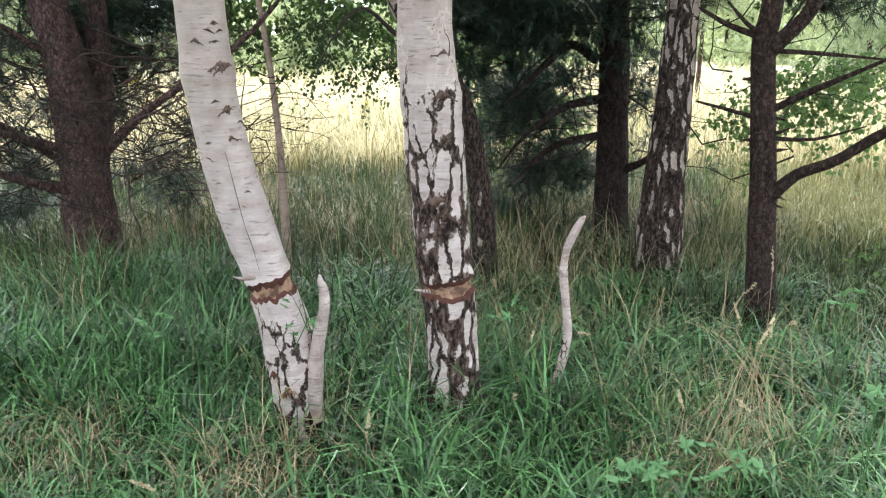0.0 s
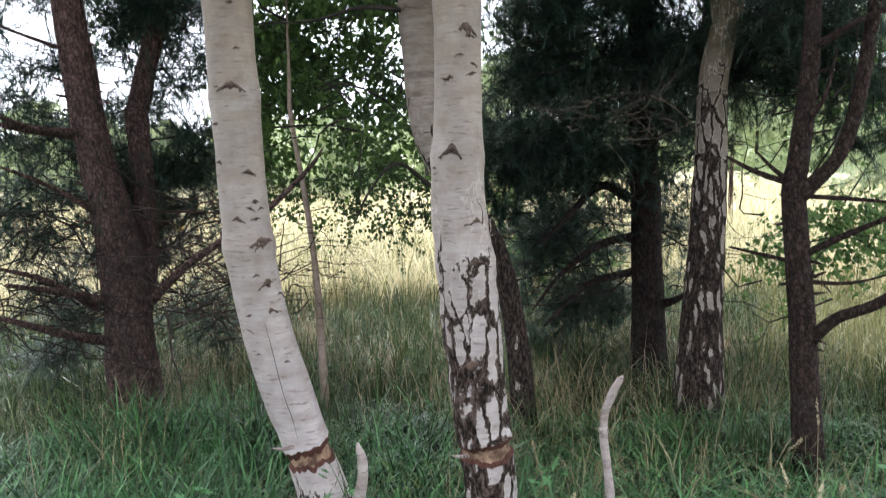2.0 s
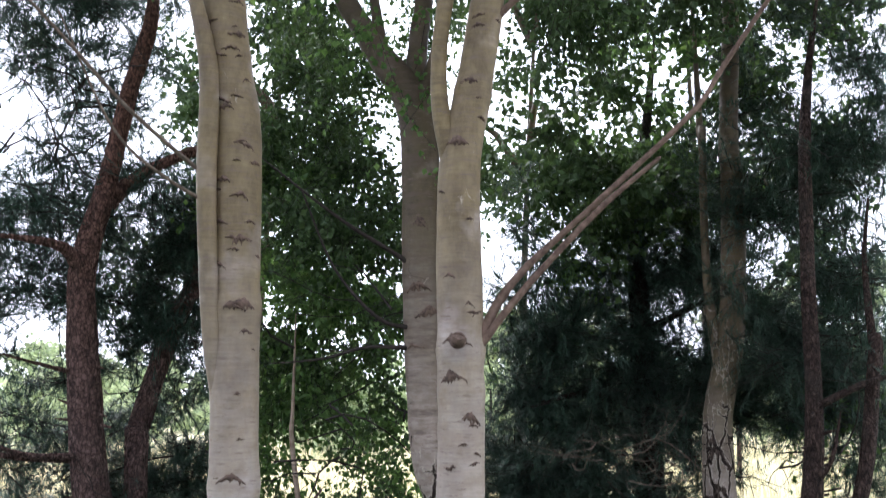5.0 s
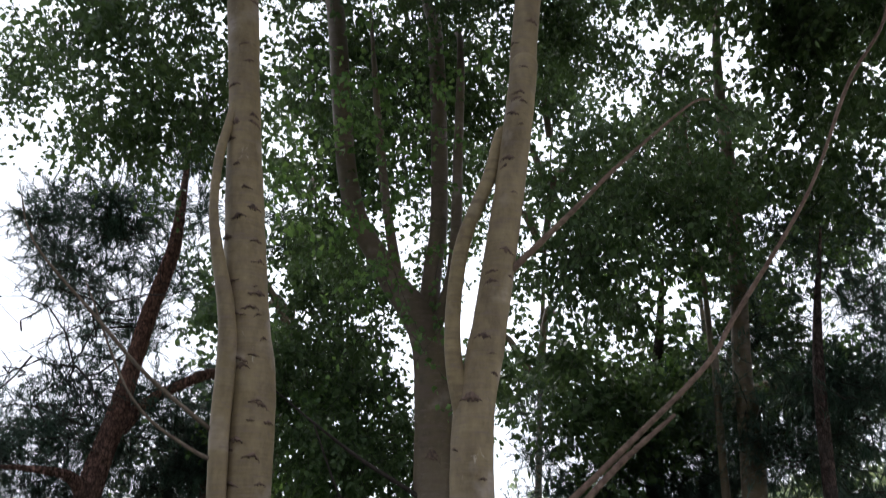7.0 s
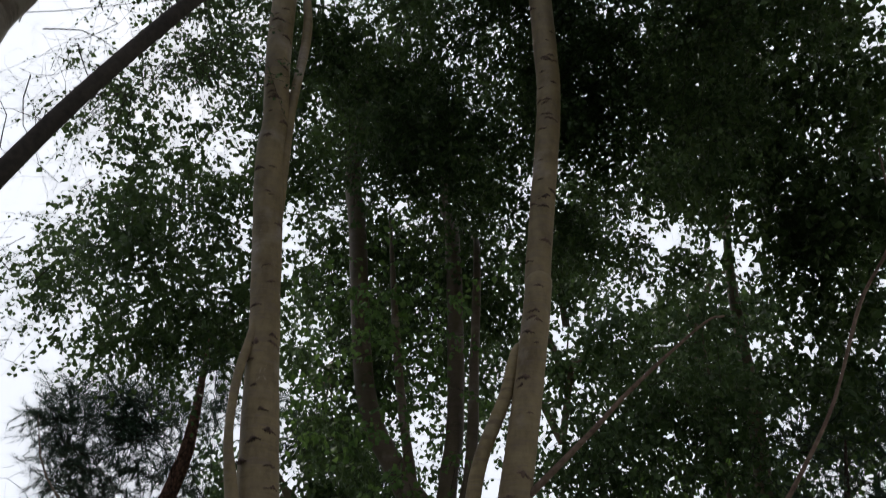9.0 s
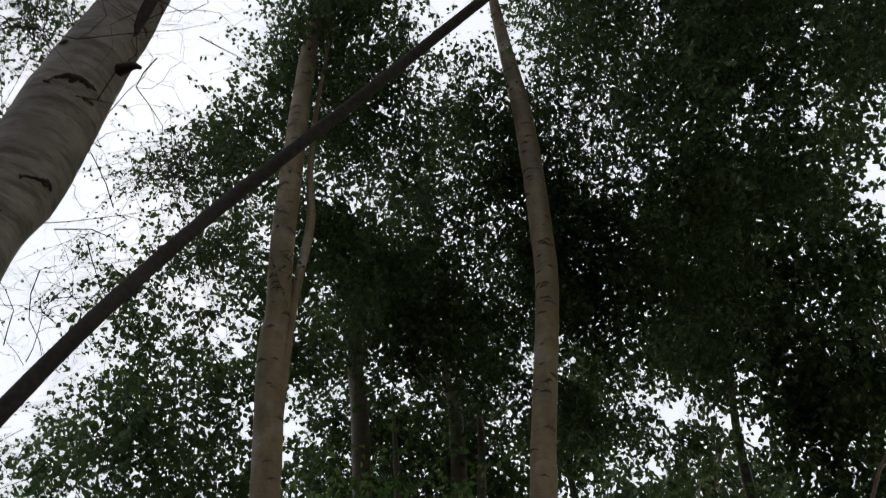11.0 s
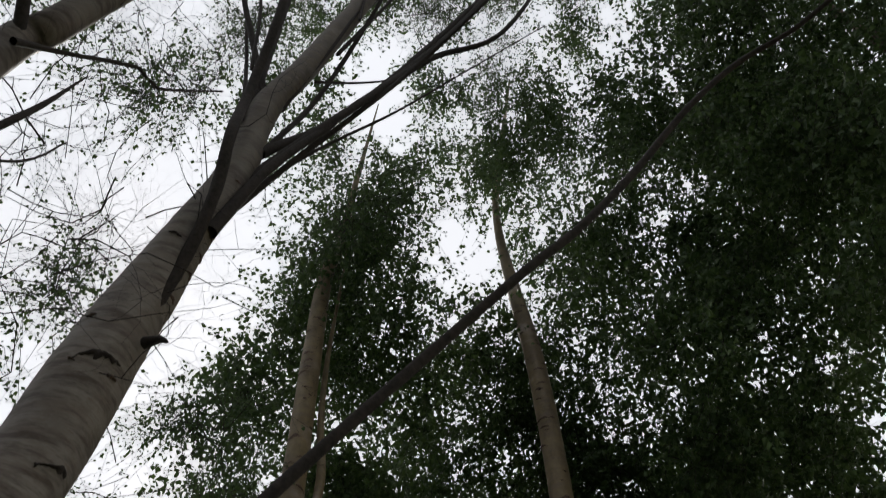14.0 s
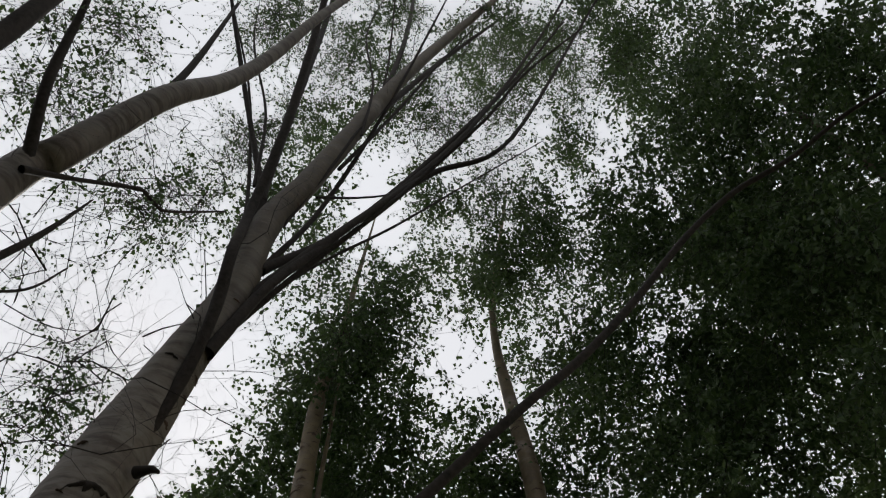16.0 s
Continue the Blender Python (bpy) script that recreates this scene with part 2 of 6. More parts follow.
WOOD = cut_wood()
SCAR = plain("scar_bark", (0.016, 0.011, 0.009), (0.17, 0.115, 0.09), 70)
CAMBIUM = plain("torn_inner_bark", (0.022, 0.009, 0.007), (0.12, 0.05, 0.036), 60)
STICK = birch_bark("stick_bark", 0.1, 1.2, 0.06, (0.50, 0.43, 0.41), cell=(40, 34), smudge=0.5)
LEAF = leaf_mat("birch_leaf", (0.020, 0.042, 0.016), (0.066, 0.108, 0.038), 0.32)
# Bright sapling leaf; the sunlight on it is part of the colour.
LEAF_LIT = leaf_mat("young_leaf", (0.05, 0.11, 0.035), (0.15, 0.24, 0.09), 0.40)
# Brighter copy of birch_leaf for lit sprays: light put into the leaf colour.
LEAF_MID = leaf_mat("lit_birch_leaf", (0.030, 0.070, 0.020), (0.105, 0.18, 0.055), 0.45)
# Far foliage paled: haze and overbright meadow light put into its colour.
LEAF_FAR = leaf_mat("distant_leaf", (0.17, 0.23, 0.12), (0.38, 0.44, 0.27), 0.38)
LEAF_HERB = leaf_mat("herb_leaf", (0.07, 0.17, 0.065), (0.16, 0.31, 0.14), 0.25)
NEEDLE = leaf_mat("pine_needle", (0.018, 0.038, 0.028), (0.06, 0.10, 0.07), 0.15)
# Needles of the meadow pines, whitened in colour to stand for haze.
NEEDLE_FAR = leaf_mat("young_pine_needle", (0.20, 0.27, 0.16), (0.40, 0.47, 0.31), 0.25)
GRASS = leaf_mat("green_grass", (0.006, 0.030, 0.008), (0.165, 0.37, 0.125), 0.10, 0.36, 2.0, 0.45)
GRASS_PALE = leaf_mat("pale_fine_grass", (0.07, 0.12, 0.035), (0.30, 0.36, 0.16), 0.15, 0.45)
# Darker copy of the green grass; tree shade painted into the blades.
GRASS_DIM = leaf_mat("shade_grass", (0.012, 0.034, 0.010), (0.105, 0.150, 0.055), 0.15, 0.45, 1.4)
GRASS_DRY = leaf_mat("dry_grass", (0.20, 0.155, 0.09), (0.45, 0.37, 0.235), 0.2, 0.6)
EDGE = leaf_mat("meadow_edge_grass", (0.06, 0.085, 0.03), (0.30, 0.29, 0.14), 0.25, 0.5)
MEADOW = leaf_mat("meadow_grass", (0.34, 0.33, 0.19), (0.66, 0.60, 0.40), 0.35, 0.6)
SEED = plain("seed_head", (0.33, 0.27, 0.17), (0.58, 0.50, 0.34), 80)
YELLOW = leaf_mat("yellow_flower", (0.55, 0.42, 0.02), (0.8, 0.65, 0.05), 0.3)


def ground_mat():
    k = Mat("grass_soil")
    v = k.coords()
    sep = k.n.new("ShaderNodeSeparateXYZ")
    k.link(v, sep.inputs["Vector"])
    n = k.noise(v, 9, 6, 0.65)
    n2 = k.noise(v, 0.6, 4)
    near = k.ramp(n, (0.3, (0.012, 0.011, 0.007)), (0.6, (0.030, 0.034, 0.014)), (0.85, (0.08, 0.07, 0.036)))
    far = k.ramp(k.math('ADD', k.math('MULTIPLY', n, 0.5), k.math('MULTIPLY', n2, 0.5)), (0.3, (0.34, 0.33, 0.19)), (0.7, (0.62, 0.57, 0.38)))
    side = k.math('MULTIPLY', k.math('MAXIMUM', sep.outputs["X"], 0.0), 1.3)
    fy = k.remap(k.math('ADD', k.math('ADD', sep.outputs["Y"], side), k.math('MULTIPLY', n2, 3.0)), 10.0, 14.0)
    return k.done(k.mix(fy, near, far), 0.95, n, 0.03, 0.7)


# ---- mesh helpers ----


def catmull(points, step):
    """Smooth resampling of rows (x, y, z, r)."""
    p = np.array(points, float)
    p = np.vstack([2 * p[0] - p[1], p, 2 * p[-1] - p[-2]])
    out = []
    for i in range(1, len(p) - 2):
        n = max(1, int(np.linalg.norm(p[i + 1, :3] - p[i, :3]) / step))
        for t in np.linspace(0, 1, n, endpoint=False):
            a, b, c, d = p[i - 1], p[i], p[i + 1], p[i + 2]
            out.append(0.5 * (2 * b + (c - a) * t + (2 * a - 5 * b + 4 * c - d) * t * t + (3 * b - a - 3 * c + d) * t ** 3))
    out.append(p[-2])
    out = np.array(out)
    out[:, 3] = np.maximum(out[:, 3], 0.0006)
    return out


def tube_data(rows, sides, rough=0.0, seed=0.0):
    """Rings round a path; rough: relative unevenness of the radius."""
    rows = np.asarray(rows)
    tan = np.gradient(rows[:, :3], axis=0)
    tan /= np.linalg.norm(tan, axis=1, keepdims=True) + 1e-9
    ref = np.array([1.0, 0.0, 0.0]) if abs(tan[:, 0]).mean() < 0.8 else np.array([0.0, 1.0, 0.0])
    u = np.cross(tan, ref)
    u /= np.linalg.norm(u, axis=1, keepdims=True) + 1e-9
    w = np.cross(tan, u)
    ang = np.linspace(0, 2 * np.pi, sides, endpoint=False)
    ring = np.cos(ang)[None, :, None] * u[:, None] + np.sin(ang)[None, :, None] * w[:, None]
    rad = np.repeat(rows[:, 3:4], sides, 1)
    if rough:
        for i in range(len(rows)):
            for j in range(sides):
                q = rows[i, :3] + ring[i, j] * rows[i, 3]
                rad[i, j] *= 1 + rough * (noise.noise(Vector((q[0] * 7 + seed, q[1] * 7, q[2] * 4))) + 0.6 * noise.noise(Vector((q[0] * 22, q[1] * 22 + seed, q[2] * 14))))
    v = (rows[:, None, :3] + ring * rad[..., None]).reshape(-1, 3)
    n = len(rows)
    i, j = np.meshgrid(np.arange(n - 1), np.arange(sides), indexing="ij")
    a = i * sides + j
    b = i * sides + (j + 1) % sides
    f = np.stack([a, b, b + sides, a + sides], -1).reshape(-1, 4)
    return v, f


def mesh_from(name, chunks, material, smooth=True):
    """One mesh from (vertices, quads or triangles) chunks."""
    vs, faces, base = [], [], 0
    for v, f in chunks:
        vs.append(v)
        faces.append((f + base, f.shape[1]))
        base += len(v)
    v = np.concatenate(vs).astype(np.float32)
    loops = np.concatenate([f.ravel() for f, _ in faces]).astype(np.int32)
    sizes = np.concatenate([np.full(len(f), k) for f, k in faces]).astype(np.int32)
    starts = np.concatenate([[0], np.cumsum(sizes)[:-1]]).astype(np.int32)
    me = bpy.data.meshes.new(name)
    me.vertices.add(len(v))
    me.vertices.foreach_set("co", v.ravel())
    me.loops.add(len(loops))
    me.loops.foreach_set("vertex_index", loops)
    me.polygons.add(len(sizes))
    me.polygons.foreach_set("loop_start", starts)
    me.polygons.foreach_set("use_smooth", np.full(len(sizes), smooth))
    me.update(calc_edges=True)
    me.validate()
    me.materials.append(material)
    return me


def part(name, chunks, material, parent, label="", smooth=True):
    ob = new(name, mesh_from(name, chunks, material, smooth))
    if parent is not None:
        ob.parent = parent
    if label:
        ob["label"] = label
    return ob


def thing(name, label, category, group="", kind=""):
    ob = new(name)
    ob.empty_display_size = 0.1
    return tagged(ob, label, category, group, kind)


def limb(points, sides=10, step=0.04, rough=0.05, seed=0.0):
    rows = catmull(points, step)
    v, f = tube_data(rows, sides, rough, seed)
    # closed tip
    tip = rows[-1, :3] + (rows[-1, :3] - rows[-2, :3]) * 0.3
    n = len(v)
    v = np.vstack([v, tip])
    last = n - sides + np.arange(sides)
    return [(v, f), (v[list(last) + [n]], np.stack([np.arange(sides), (np.arange(sides) + 1) % sides, np.full(sides, sides)], 1))]


def frames_of(direction):
    d = direction / (np.linalg.norm(direction, axis=-1, keepdims=True) + 1e-9)
    ref = np.where(np.abs(d[:, 2:3]) > 0.9, np.array([[1.0, 0, 0]]), np.array([[0, 0, 1.0]]))
    s = np.cross(d, ref)
    s /= np.linalg.norm(s, axis=-1, keepdims=True) + 1e-9
    return d, s, np.cross(s, d)


def leaf_data(pos, direction, size, rng, fold=0.25):
    """Pointed oval leaves folded at the midrib, two triangles each side."""
    n = len(pos)
    d, s, nn = frames_of(direction)
    roll = rng.uniform(0, 2 * np.pi, n)[:, None]
    s, nn = s * np.cos(roll) + nn * np.sin(roll), nn * np.cos(roll) - s * np.sin(roll)
    L = size[:, None]
    base, tip = pos, pos + d * L
    w = 0.42 * L
    l1 = pos + d * L * 0.42 + s * w + nn * L * fold * 0.5
    r1 = pos + d * L * 0.42 - s * w + nn * L * fold * 0.5
    v = np.stack([base, l1, tip, r1], 1).reshape(-1, 3)
    k = np.arange(n)[:, None] * 4
    f = np.concatenate([k + np.array([[0, 1, 2]]), k + np.array([[0, 2, 3]])], 0)
    return v, f


def twig_lines(start, direction, length, sag, rng, segs=2):
    """Drooping twig paths: (n, segs+1, 3)."""
    t = np.linspace(0, 1, segs + 1)[None, :, None]
    L = length[:, None, None]
    side = rng.normal(0, 0.08, (len(start), 1, 3)) * L
    pts = start[:, None] + direction[:, None] * t * L + side * np.sin(t * 3)
    pts[:, :, 2] -= sag[:, None] * length[:, None] * t[:, :, 0] ** 2
    return pts


def thin_tubes(lines, r0, r1, sides=3):
    """Many thin tapered stems at once; lines (n, k, 3)."""
    n, k, _ = lines.shape
    tan = np.gradient(lines, axis=1).reshape(-1, 3)
    d, s, w = frames_of(tan)
    ang = np.linspace(0, 2 * np.pi, sides, endpoint=False)
    rad = np.broadcast_to(np.linspace(1, 0, k)[None, :], (n, k)).reshape(-1, 1, 1)
    r0 = np.repeat(np.broadcast_to(np.asarray(r0, float), (n,)), k).reshape(-1, 1, 1)
    r1 = np.repeat(np.broadcast_to(np.asarray(r1, float), (n,)), k).reshape(-1, 1, 1)
    R = r1 + (r0 - r1) * rad
    ring = (np.cos(ang)[None, :, None] * s[:, None] + np.sin(ang)[None, :, None] * w[:, None]) * R
    v = (lines.reshape(-1, 1, 3) + ring).reshape(-1, 3)
    i, a, j = np.meshgrid(np.arange(n), np.arange(k - 1), np.arange(sides), indexing="ij")
    p = (i * k + a) * sides + j
    q = (i * k + a) * sides + (j + 1) % sides
    f = np.stack([p, q, q + sides, p + sides], -1).reshape(-1, 4)
    return v, f


def in_mass(center, radii, n, rng):
    """Points in an ellipsoid, gathered into uneven sub-clumps."""
    m = max(3, n // 32)
    sub = rng.normal(0, 1, (m, 3))
    sub *= (rng.uniform(0.15, 1, (m, 1)) ** 0.45) / np.linalg.norm(sub, axis=1, keepdims=True)
    p = sub[rng.integers(0, m, n)] + rng.normal(0, 1, (n, 3)) * (0.10, 0.10, 0.15)
    return np.array(center) + p * np.array(radii)


def leafy(masses, rng, leaf=0.045, per=16, length=0.32, sag=0.7, skip=2):
    """Hanging leafy twigs in masses of (centre, radii, twigs): twig chunk and leaf chunk."""
    tw, lp, ld, ls = [], [], [], []
    for c, rad, n in masses:
        p = in_mass(c, rad, n, rng)
        d = rng.normal(0, 1, (n, 3)) * (1, 1, 0.5)
        d /= np.linalg.norm(d, axis=1, keepdims=True)
        L = rng.uniform(0.6, 1.3, n) * length
        lines = twig_lines(p, d, L, rng.uniform(0.3, 1.2, n) * sag, rng)
        tw.append(thin_tubes(lines[::skip], 0.0016, 0.0007))
        t = rng.uniform(0.1, 1.0, (n, per)) * (lines.shape[1] - 1.001)
        i = t.astype(int)
        f = (t - i)[..., None]
        k = np.arange(n)[:, None]
        q = lines[k, i] * (1 - f) + lines[k, i + 1] * f
        dd = rng.normal(0, 1, (n, per, 3)) + np.array([0, 0, -0.9])
        dd /= np.linalg.norm(dd, axis=-1, keepdims=True)
        q = q + dd * 0.012
        lp.append(q.reshape(-1, 3))
        ld.append(dd.reshape(-1, 3))
        ls.append((leaf * rng.uniform(0.6, 1.3, (n, per))).ravel())
    return tw, [leaf_data(np.concatenate(lp), np.concatenate(ld), np.concatenate(ls), rng)]


def needled(masses, rng, needle=0.055, per=46, length=0.22, width=0.0011, skip=2):
    """Pine shoots with needles in masses."""
    tw, vs = [], []
    for c, rad, n in masses:
        p = in_mass(c, rad, n, rng)
        d = rng.normal(0, 1, (n, 3)) * (1, 1, 0.45) + np.array([0, 0, -0.1])
        d /= np.linalg.norm(d, axis=1, keepdims=True)
        L = rng.uniform(0.5, 1.4, n) * length
        lines = twig_lines(p, d, L, rng.uniform(-0.4, 0.3, n), rng)
        tw.append(thin_tubes(lines[::skip], 0.0028, 0.0012))
        t = rng.uniform(0.15, 1.0, (n, per)) * (lines.shape[1] - 1.001)
        i = t.astype(int)
        f = (t - i)[..., None]
        k = np.arange(n)[:, None]
        q = (lines[k, i] * (1 - f) + lines[k, i + 1] * f).reshape(-1, 3)
        dd = rng.normal(0, 0.5, (n, per, 3)) + d[:, None]
        dd = dd.reshape(-1, 3)
        dd, s, w = frames_of(dd)
        ln = (needle * rng.uniform(0.6, 1.25, len(q)))[:, None]
        vs.append(np.stack([q + s * width, q - s * width, q + dd * ln], 1).reshape(-1, 3))
    v = np.concatenate(vs)
    return tw, [(v, np.arange(len(v)).reshape(-1, 3))]


def crooked(start, direction, length, rng, radius, forks=3, depth=2, bend=0.25, out=None):
    """A dead branch with side twigs, as a list of paths with radii."""
    out = [] if out is None else out
    n = 8
    p, d = np.array(start, float), np.array(direction, float)
    d /= np.linalg.norm(d)
    pts = [np.r_[p, radius]]
    for i in range(1, n):
        d = d + rng.normal(0, bend, 3) * (1, 1, 0.7)
        d /= np.linalg.norm(d)
        p = p + d * length / (n - 1)
        pts.append(np.r_[p, radius * (1 - 0.85 * i / (n - 1))])
        if depth and i > 1 and rng.random() < forks / (n - 2):
            side = d * 0.6 + rng.normal(0, 0.7, 3)
            crooked(p, side, length * rng.uniform(0.3, 0.6), rng, pts[-1][3] * 0.6, forks, depth - 1, bend, out)
    out.append(np.array(pts))
    return out


def path_tubes(paths, sides=3):
    return [tube_data(p, sides) for p in paths]


# ---- ground ----
def ground_height(x, y):
    return -0.13 + 0.05 * noise.noise(Vector((x * 0.5, y * 0.5, 0))) + 0.02 * noise.noise(Vector((x * 2, y * 2, 3)))


xs = np.concatenate([[-900, -300, -120, -60, -35, -22], np.linspace(-14, 14, 90), [22, 35, 60, 120, 300, 900]])
ys = np.concatenate([[-600, -150, -50, -20, -10], np.linspace(-5, 20, 90), [26, 35, 50, 80, 140, 300, 1200]])
gx, gy = np.meshgrid(xs, ys, indexing="ij")
gz = np.array([[ground_height(x, y) if abs(x) < 15 and -6 < y < 21 else -0.13 for y in ys] for x in xs])
gi, gj = np.meshgrid(np.arange(len(xs) - 1), np.arange(len(ys) - 1), indexing="ij")
ga = gi * len(ys) + gj
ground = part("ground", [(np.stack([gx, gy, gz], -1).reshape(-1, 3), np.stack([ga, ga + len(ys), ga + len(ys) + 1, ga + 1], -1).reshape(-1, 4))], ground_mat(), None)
tagged(ground, "grassy woodland floor opening onto a dry meadow", "ground", kind="structure")


def blades(xy, height, lean, width, rng, segs=4):
    """Grass blades as tapering strips that rise and then arch over; lean: how far they bend down, in radians."""
    n = len(xy)
    az = rng.uniform(0, 2 * np.pi, n)
    t = np.linspace(0, 1, segs + 1)[None]
    first = rng.uniform(0.05, 0.5, n)[:, None]
    ang = first + lean[:, None] * np.linspace(0, 1, segs)[None] ** rng.uniform(0.8, 2.4, n)[:, None]
    step = height[:, None] / segs
    out = np.concatenate([np.zeros((n, 1)), np.cumsum(np.sin(ang) * step, 1)], 1)
    up = np.concatenate([np.zeros((n, 1)), np.cumsum(np.cos(ang) * step, 1)], 1)
    cx = xy[:, :1] + np.cos(az)[:, None] * out
    cy = xy[:, 1:2] + np.sin(az)[:, None] * out
    gz0 = np.array([ground_height(x, y) for x, y in xy])[:, None] - 0.01
    c = np.stack([cx, cy, gz0 + np.maximum(up, 0.004)], -1)
    wa = az + np.pi / 2 + rng.normal(0, 0.4, n)
    wv = np.stack([np.cos(wa), np.sin(wa), np.zeros(n)], -1)[:, None] * (width[:, None] * (1 - t ** 2.2) + 0.0002)[..., None]
    v = np.stack([c - wv, c + wv], 2).reshape(-1, 3)
    k = (np.arange(n)[:, None] * (segs + 1) + np.arange(segs)[None]) * 2
    k = k.ravel()
    return v, np.stack([k, k + 1, k + 3, k + 2], 1)


def scatter(n, r0, r1, a0, a1, rng, clump=0.25, power=1.0):
    """Plan points between two radii and bearings, gathered in tufts."""
    m = max(1, int(n * clump))
    r = np.sqrt(rng.uniform(r0 ** 2, r1 ** 2, m)) if power == 1 else r0 + (r1 - r0) * rng.uniform(0, 1, m) ** power
    a = np.radians(rng.uniform(a0, a1, m))
    p = np.stack([np.sin(a) * r, np.cos(a) * r], -1)
    k = rng.integers(0, m, n)
    return p[k] + rng.normal(0, 0.035, (n, 2))


def grass(name, label, n, r0, r1, a0, a1, h, w, material, seed, lean=1.3, segs=4, clump=0.1, power=1.0, patchy=0.0):
    """patchy: share of the bare spots between tufts."""
    rng = np.random.default_rng(seed)
    xy = scatter(n, r0, r1, a0, a1, rng, clump, power)
    if patchy:
        keep = np.array([noise.noise(Vector((x * 1.1, y * 1.1, seed * 1.7))) * 0.5 + 0.5 + rng.normal(0, 0.06) > patchy for x, y in xy])
        xy = xy[keep]
        n = len(xy)
    height = rng.uniform(h[0], h[1], n)
    height *= 0.55 + 0.9 * np.array([noise.noise(Vector((x * 1.6, y * 1.6, seed))) * 0.5 + 0.5 for x, y in xy])
    ob = part(name, [blades(xy, height, np.abs(rng.normal(lean, 0.6, n)), rng.uniform(w[0], w[1], n), rng, segs)], material, None)
    return tagged(ob, label, "grass", kind="stuff")


grass("tall_grass", "lush green grass round the birch trunks", 15000, 0.9, 4.3, -46, 46, (0.14, 0.30), (0.0016, 0.0030), GRASS, 11, 1.7, 3)
grass("tall_grass", "tall green grass before the old pine", 9000, 3.1, 4.5, -46, -14, (0.30, 0.55), (0.0030, 0.0056), GRASS, 22, 1.6, 4)
grass("broad_grass", "broad bent green grass blades in tufts", 38000, 0.9, 4.4, -46, 46, (0.20, 0.44), (0.0030, 0.0060), GRASS, 16, 2.1, 4, 0.03, 1.0, 0.33)
grass("fine_grass", "fine pale green grass bowed in sweeps", 6000, 1.2, 5.4, -46, 46, (0.26, 0.52), (0.0010, 0.0018), GRASS_PALE, 23, 1.9, 4, 0.06, 1.0, 0.45)
grass("dry_grass", "tan dry grass standing under the trees", 8000, 3.3, 7.0, -24, 22, (0.22, 0.55), (0.0012, 0.0024), GRASS_DRY, 24, 1.3, 4, 0.10, 1.0, 0.48)
grass("shade_grass", "green grass under the trees, shade put into its colour", 25000, 3.9, 8.5, -45, 19, (0.22, 0.55), (0.0025, 0.005), GRASS_DIM, 12, 1.0, 2)
grass("shade_grass", "green grass beside the young pine, shade put into its colour", 5000, 3.9, 6.0, 17, 45, (0.2, 0.45), (0.0025, 0.005), GRASS_DIM, 20, 1.0, 2)
grass("edge_grass", "tall yellow-green grass beside the young pine", 7000, 5.2, 9.0, 18, 45, (0.3, 0.7), (0.003, 0.006), EDGE, 21, 0.9, 2)
grass("dry_grass", "straw-coloured dead grass stalks among the green", 4000, 2.6, 8.5, -45, 45, (0.25, 0.62), (0.0009, 0.0018), GRASS_DRY, 13, 1.0, 4, 0.15, 1.0, 0.45)
grass("thatch", "flattened dead straw at the foot of the grass", 3200, 1.6, 4.8, -46, 46, (0.16, 0.4), (0.0008, 0.0018), GRASS_DRY, 17, 2.3, 4, 0.05, 1.0, 0.54)
grass("meadow_grass", "sunlit yellow meadow grass", 36000, 8.0, 32.0, -45, 45, (0.5, 0.95), (0.004, 0.010), MEADOW, 14, 0.7, 2, 0.2, 1.4)
grass("edge_grass", "tall yellow-green grass where meadow meets wood", 12000, 7.8, 13.0, -45, 45, (0.4, 0.9), (0.003, 0.007), EDGE, 19, 0.8, 2, 0.2)
grass("clearing_grass", "green grass of the clearing all round", 10000, 0.2, 7.5, 46, 314, (0.14, 0.32), (0.003, 0.0065), GRASS, 15, 1.5, 2)
grass("clearing_thatch", "dead straw in the clearing grass", 3000, 0.2, 7.5, 44, 316, (0.16, 0.4), (0.0016, 0.0028), GRASS_DRY, 18, 2.0, 2)


# ---- birches ----
def at_height(rows, z):
    """Axis point and radius of a smoothed trunk at a height."""
    rows = np.asarray(rows)
    i = int(np.argmin(np.abs(rows[:, 2] - z)))
    return rows[i]


